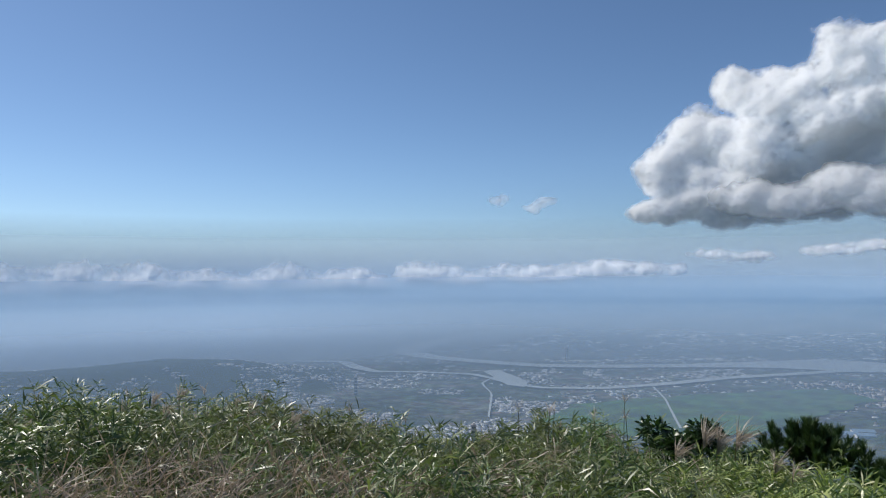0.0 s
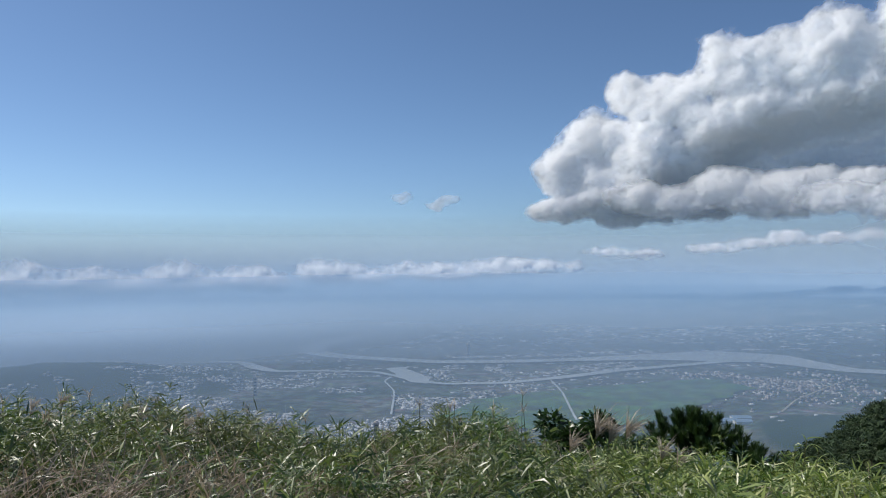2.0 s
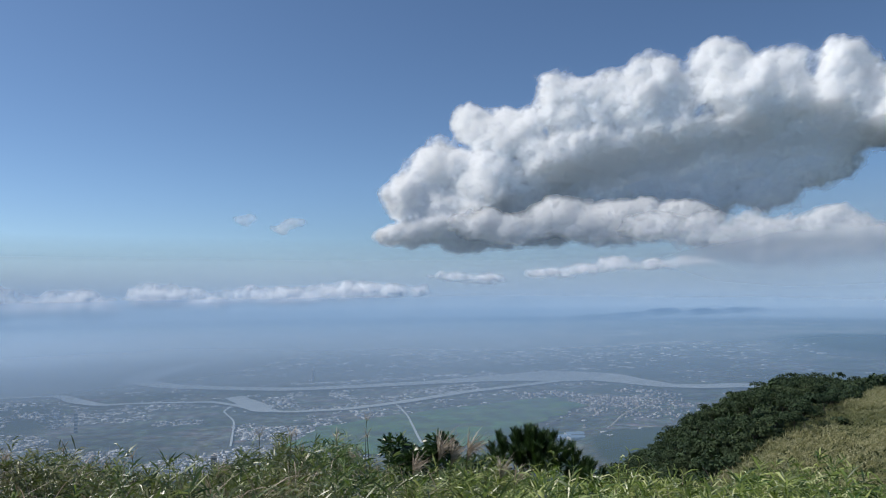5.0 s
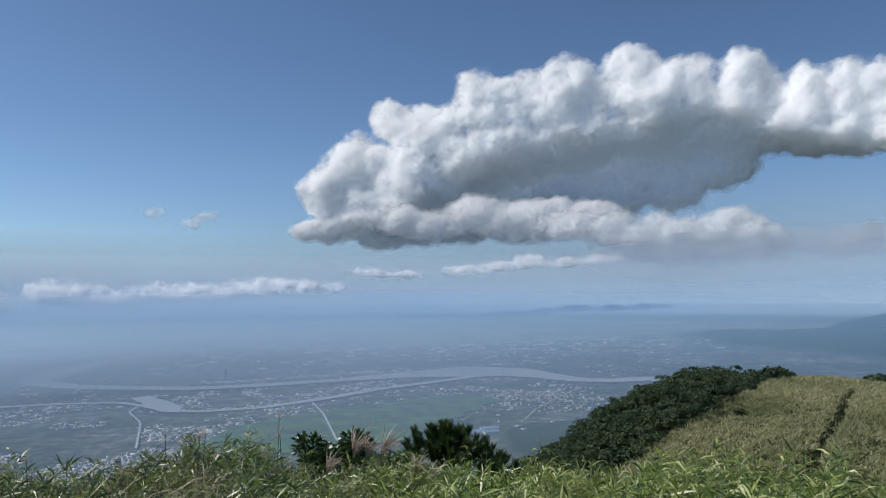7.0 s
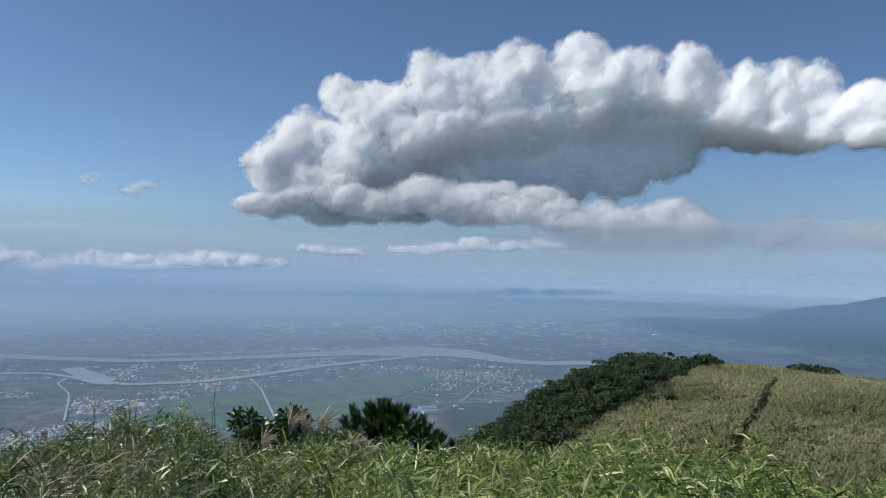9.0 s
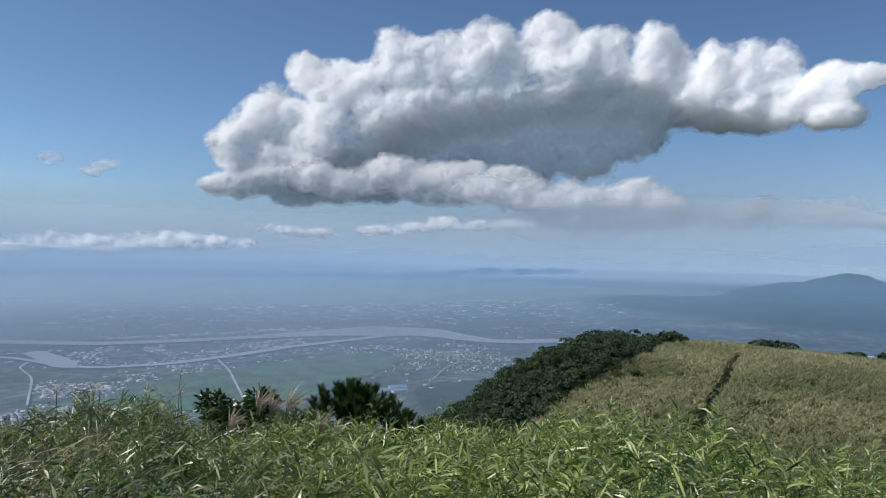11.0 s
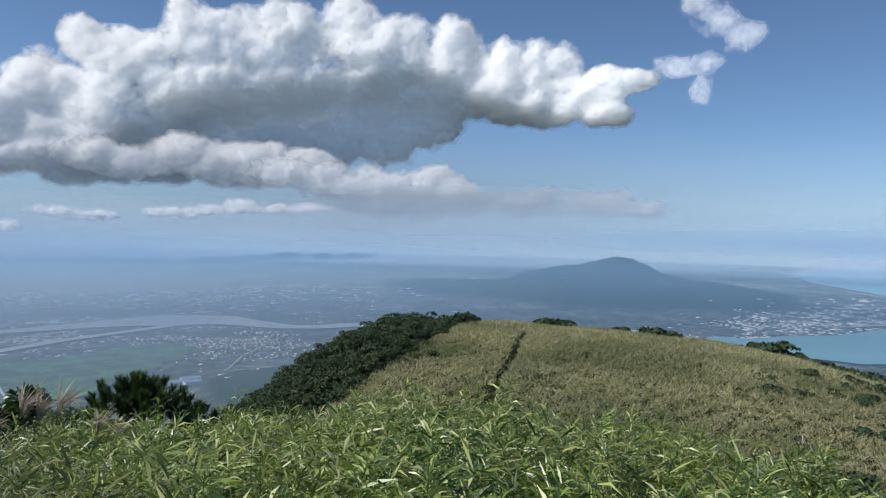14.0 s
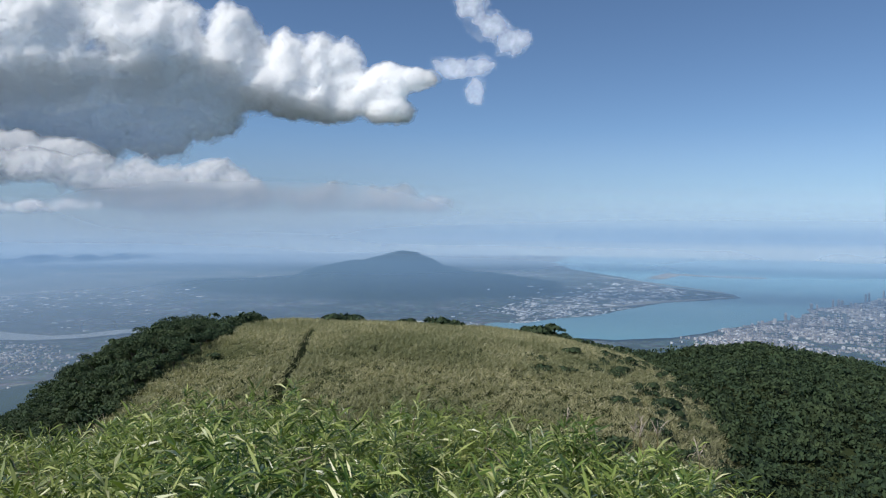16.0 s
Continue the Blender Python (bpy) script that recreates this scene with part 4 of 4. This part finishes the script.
def stand(seed_ob, az, el, d, first=False, spin=0.0, s=1.0):
    """Sets a stalk so that its tip reaches an elevation as seen from the lookout."""
    d, s = d * 1.5, s * 1.4
    x, y = polar(az, d)
    tip = EYE + d * math.tan(math.radians(el))
    m = pose(float(x), float(y), tip - 1.0 * s, 0, 0, spin)
    if first:
        seed_ob.matrix_basis = m
        ob = seed_ob
    else:
        ob = copy_thing(seed_ob, m)
    ob.scale = (s, s, s)
    return ob


for i, (a, e, d, s) in enumerate(((19.3, -12.5, 4.6, .9), (21.5, -12.4, 4.7, .9), (20.3, -12.9, 4.6, .8), (24.4, -14.1, 4.8, .7), (17.3, -13.8, 4.4, .7), (12.4, -13.0, 5, .6), (25.4, -14.5, 4.6, .6), (2.5, -13.4, 4.5, .6))):
    stand(FEATHER, a, e, d, i == 0, (15, -20, 5, 30, 0)[i % 5], s)
for i in range(34):
    a = float(rng.uniform(-42, -6))
    e = float(np.interp(a, (-42, -20, -11, -4), (-8.9, -9.2, -10.6, -12.4)) - abs(rng.normal(0, 1.5)) + .1)
    stand(FEATHER, a, e, float(rng.uniform(3.6, 5.6)), False, float(rng.uniform(-60, 60)), float(rng.uniform(.3, .5)))
for i, (a, e, d) in enumerate(((7.7, -10.9, 4.2), (13.8, -10.0, 5), (5.9, -10.8, 4.5), (12.2, -11.2, 4.8), (14.8, -11.2, 4.8), (-29, -8.6, 5), (-18, -8.8, 5), (-14, -9.4, 5), (-24, -8.7, 5.2), (84, -14.2, 3.0), (83.3, -14.5, 3.0), (88, -15.5, 3), (80, -15.2, 3.2), (-7, -10.8, 5), (-2.5, -11.6, 5))):
    stand(THIN, a, e, d, i == 0, i * 40.0, .9)
for i, (a, e, d) in enumerate(((8.1, -10.9, 4.4), (83.6, -13.4, 3.1), (83.0, -13.9, 3.1), (9.6, -12.0, 4.6), (76.4, -13.6, 3.3))):
    stand(BARE, a, e, d, i == 0, i * 70.0, .9)


# two bushes that stand up out of the bamboo
def near_bush(label, az, el, d, size, leaf, count, seed, narrow):
    x, y = polar(az, d)
    top = new("bush")
    tall = 2.0
    part("trunk", trunk(tall * .85, .035, 7, size[0] * .5, seed), M_BARK, top)
    r = np.random.default_rng(seed)
    lobes = r.normal(0, .42, (16, 3)) * np.array(size)
    u = r.normal(size=(count, 3))
    u /= np.linalg.norm(u, axis=1)[:, None]
    p = lobes[r.integers(0, 16, count)] + u * np.array(size) * (.3 * r.uniform(.3, 1.0, count))[:, None]
    way = u * (1, 1, .6) + (0, 0, narrow) + r.normal(0, .3, (count, 3))
    ln = leaf * r.uniform(.6, 1.3, count)
    v, f = blades(p, way, ln, ln * (.42 if narrow < .5 else .13), r.uniform(0, .4, count), r.normal(0, .6, count), 3)
    v[:, 2] += tall - v[:, 2].max()
    part("crown", mesh_np("crown", v, f, M_SHRUB), None, top)
    top.matrix_basis = pose(float(x), float(y), EYE + d * math.tan(math.radians(el)) - tall)
    return tagged(top, label, "bush")


def near_pine(label, az, el, d, size, tips, seed):
    """A young pine: a trunk, and upright shoots bristling with needles, each a part."""
    x, y = polar(az, d)
    top = new("pine")
    tall = 2.0
    part("trunk", trunk(tall * .75, .04, 6, size[0] * .5, seed), M_BARK, top)
    r = np.random.default_rng(seed)
    for k in range(tips):
        a, u = r.uniform(0, 6.28), math.sqrt(r.random())
        q = np.array([math.cos(a) * u * size[0], math.sin(a) * u * size[0], tall - .32 - size[1] * (u ** 1.6) * r.uniform(.4, 1.0) - .5 * r.random() ** 2])
        aim = np.array([math.cos(a) * .55 * u + r.normal(0, .12), math.sin(a) * .55 * u + r.normal(0, .12), 1.0])
        n, long = 300, r.uniform(.16, .3)
        s = r.uniform(0, 1, n)
        t = r.uniform(0, 6.28, n)
        base = q + aim * (s * long)[:, None]
        way = aim * .75 + np.stack([np.cos(t), np.sin(t), 0 * t], -1) * (.75 - .35 * s)[:, None]
        v, f = blades(base, way, r.uniform(.09, .16, n), np.full(n, .008), r.uniform(0, .15, n), r.uniform(0, 3, n), 1, [1, .4])
        part("shoot", mesh_np("shoot", v, f, M_PINE), None, top)
    top.matrix_basis = pose(float(x), float(y), EYE + d * math.tan(math.radians(el)) - tall)
    return tagged(top, label, "pine")


near_bush("dark glossy broad-leaved bush rising out of the bamboo", 18.9, -10.9, 12.5, (.95, .95, .68), .12, 6000, 31, .1)
near_bush("dark glossy low bush beside the taller one", 22.9, -12.1, 12.6, (.78, .65, .46), .12, 3200, 32, .1)
near_pine("dark green young pine with dense upright needle shoots", 26.8, -10.6, 13, (.7, .5), 90, 33)
near_pine("small dark green pine standing in the bamboo", 30.2, -12.0, 13, (.26, .3), 24, 34)
near_pine("low dark green pine at the edge of the bamboo", 31.6, -13.0, 12.6, (.32, .3), 24, 35)


# leafy bamboo shoots that stand above the rest
def sprig(seed, label):
    r = np.random.default_rng(seed)
    top = new("bamboo_shoot")
    v, f = merged([blades(np.zeros((1, 3)), np.array([[.12, -.06, 1.0]]), np.array([1.0]), np.array([.008]), np.array([0.0]), np.array([t]), 4, [1, .9, .8, .7, .4]) for t in (0, 1.57)])
    part("stem", mesh_np("stem", v, f, M_STALK), None, top)
    for k in range(15):
        h = 1.0 - .52 * (k / 14) ** 1.2
        a = 2.4 * k + r.uniform(-.5, .5)
        way = np.array([[math.cos(a) + .35, math.sin(a) - .2, r.uniform(.5, 1.5)]])
        ln = r.uniform(.12, .21)
        v, f = blades(np.array([[.12 * h, -.06 * h, h]]), way, np.array([ln]), np.array([ln * .075]), np.array([r.uniform(.3, 1.0)]), np.array([r.normal(0, .5)]), 4, [.4, 1, .9, .55, .05])
        part("leaf", mesh_np("leaf", v, f, M_BAMBOO), None, top)
    return tagged(top, label, "bamboo", "leafy shoots above the bamboo")


SPRIGS = [sprig(70 + k, "leafy green bamboo shoot taller than its neighbours") for k in range(3)]
tips = [(13.2, -11.1, 5.5), (12.4, -11.9, 5.4), (34.7, -11.4, 6.0), (34.0, -12.0, 5.8), (35.4, -12.1, 6.1), (33.3, -12.7, 5.9), (35.9, -12.9, 5.9), (65.6, -10.8, 4.2), (64.2, -12.8, 5.0), (83.3, -14.2, 4.0), (8.6, -12.2, 5.6), (45.5, -12.4, 5.4), (50.2, -12.7, 5.2), (58.3, -12.9, 5.2), (71.5, -13.6, 4.8), (78.4, -14.4, 4.5)]
for k in range(26):
    a = float(rng.uniform(-32, 12))
    tips.append((a, float(-np.degrees(np.arctan(edge_slope(a))) + rng.uniform(-.2, .9)), float(rng.uniform(5.5, 7.5))))
for i, (a, e, d) in enumerate(tips):
    x, y = polar(a, d)
    m = pose(float(x) - .12, float(y) + .06, EYE + d * math.tan(math.radians(e)) - 1.08, 0, 0, (i * 53) % 50 - 25)
    if i < 3:
        SPRIGS[i].matrix_basis = m
    else:
        copy_thing(SPRIGS[i % 3], m)
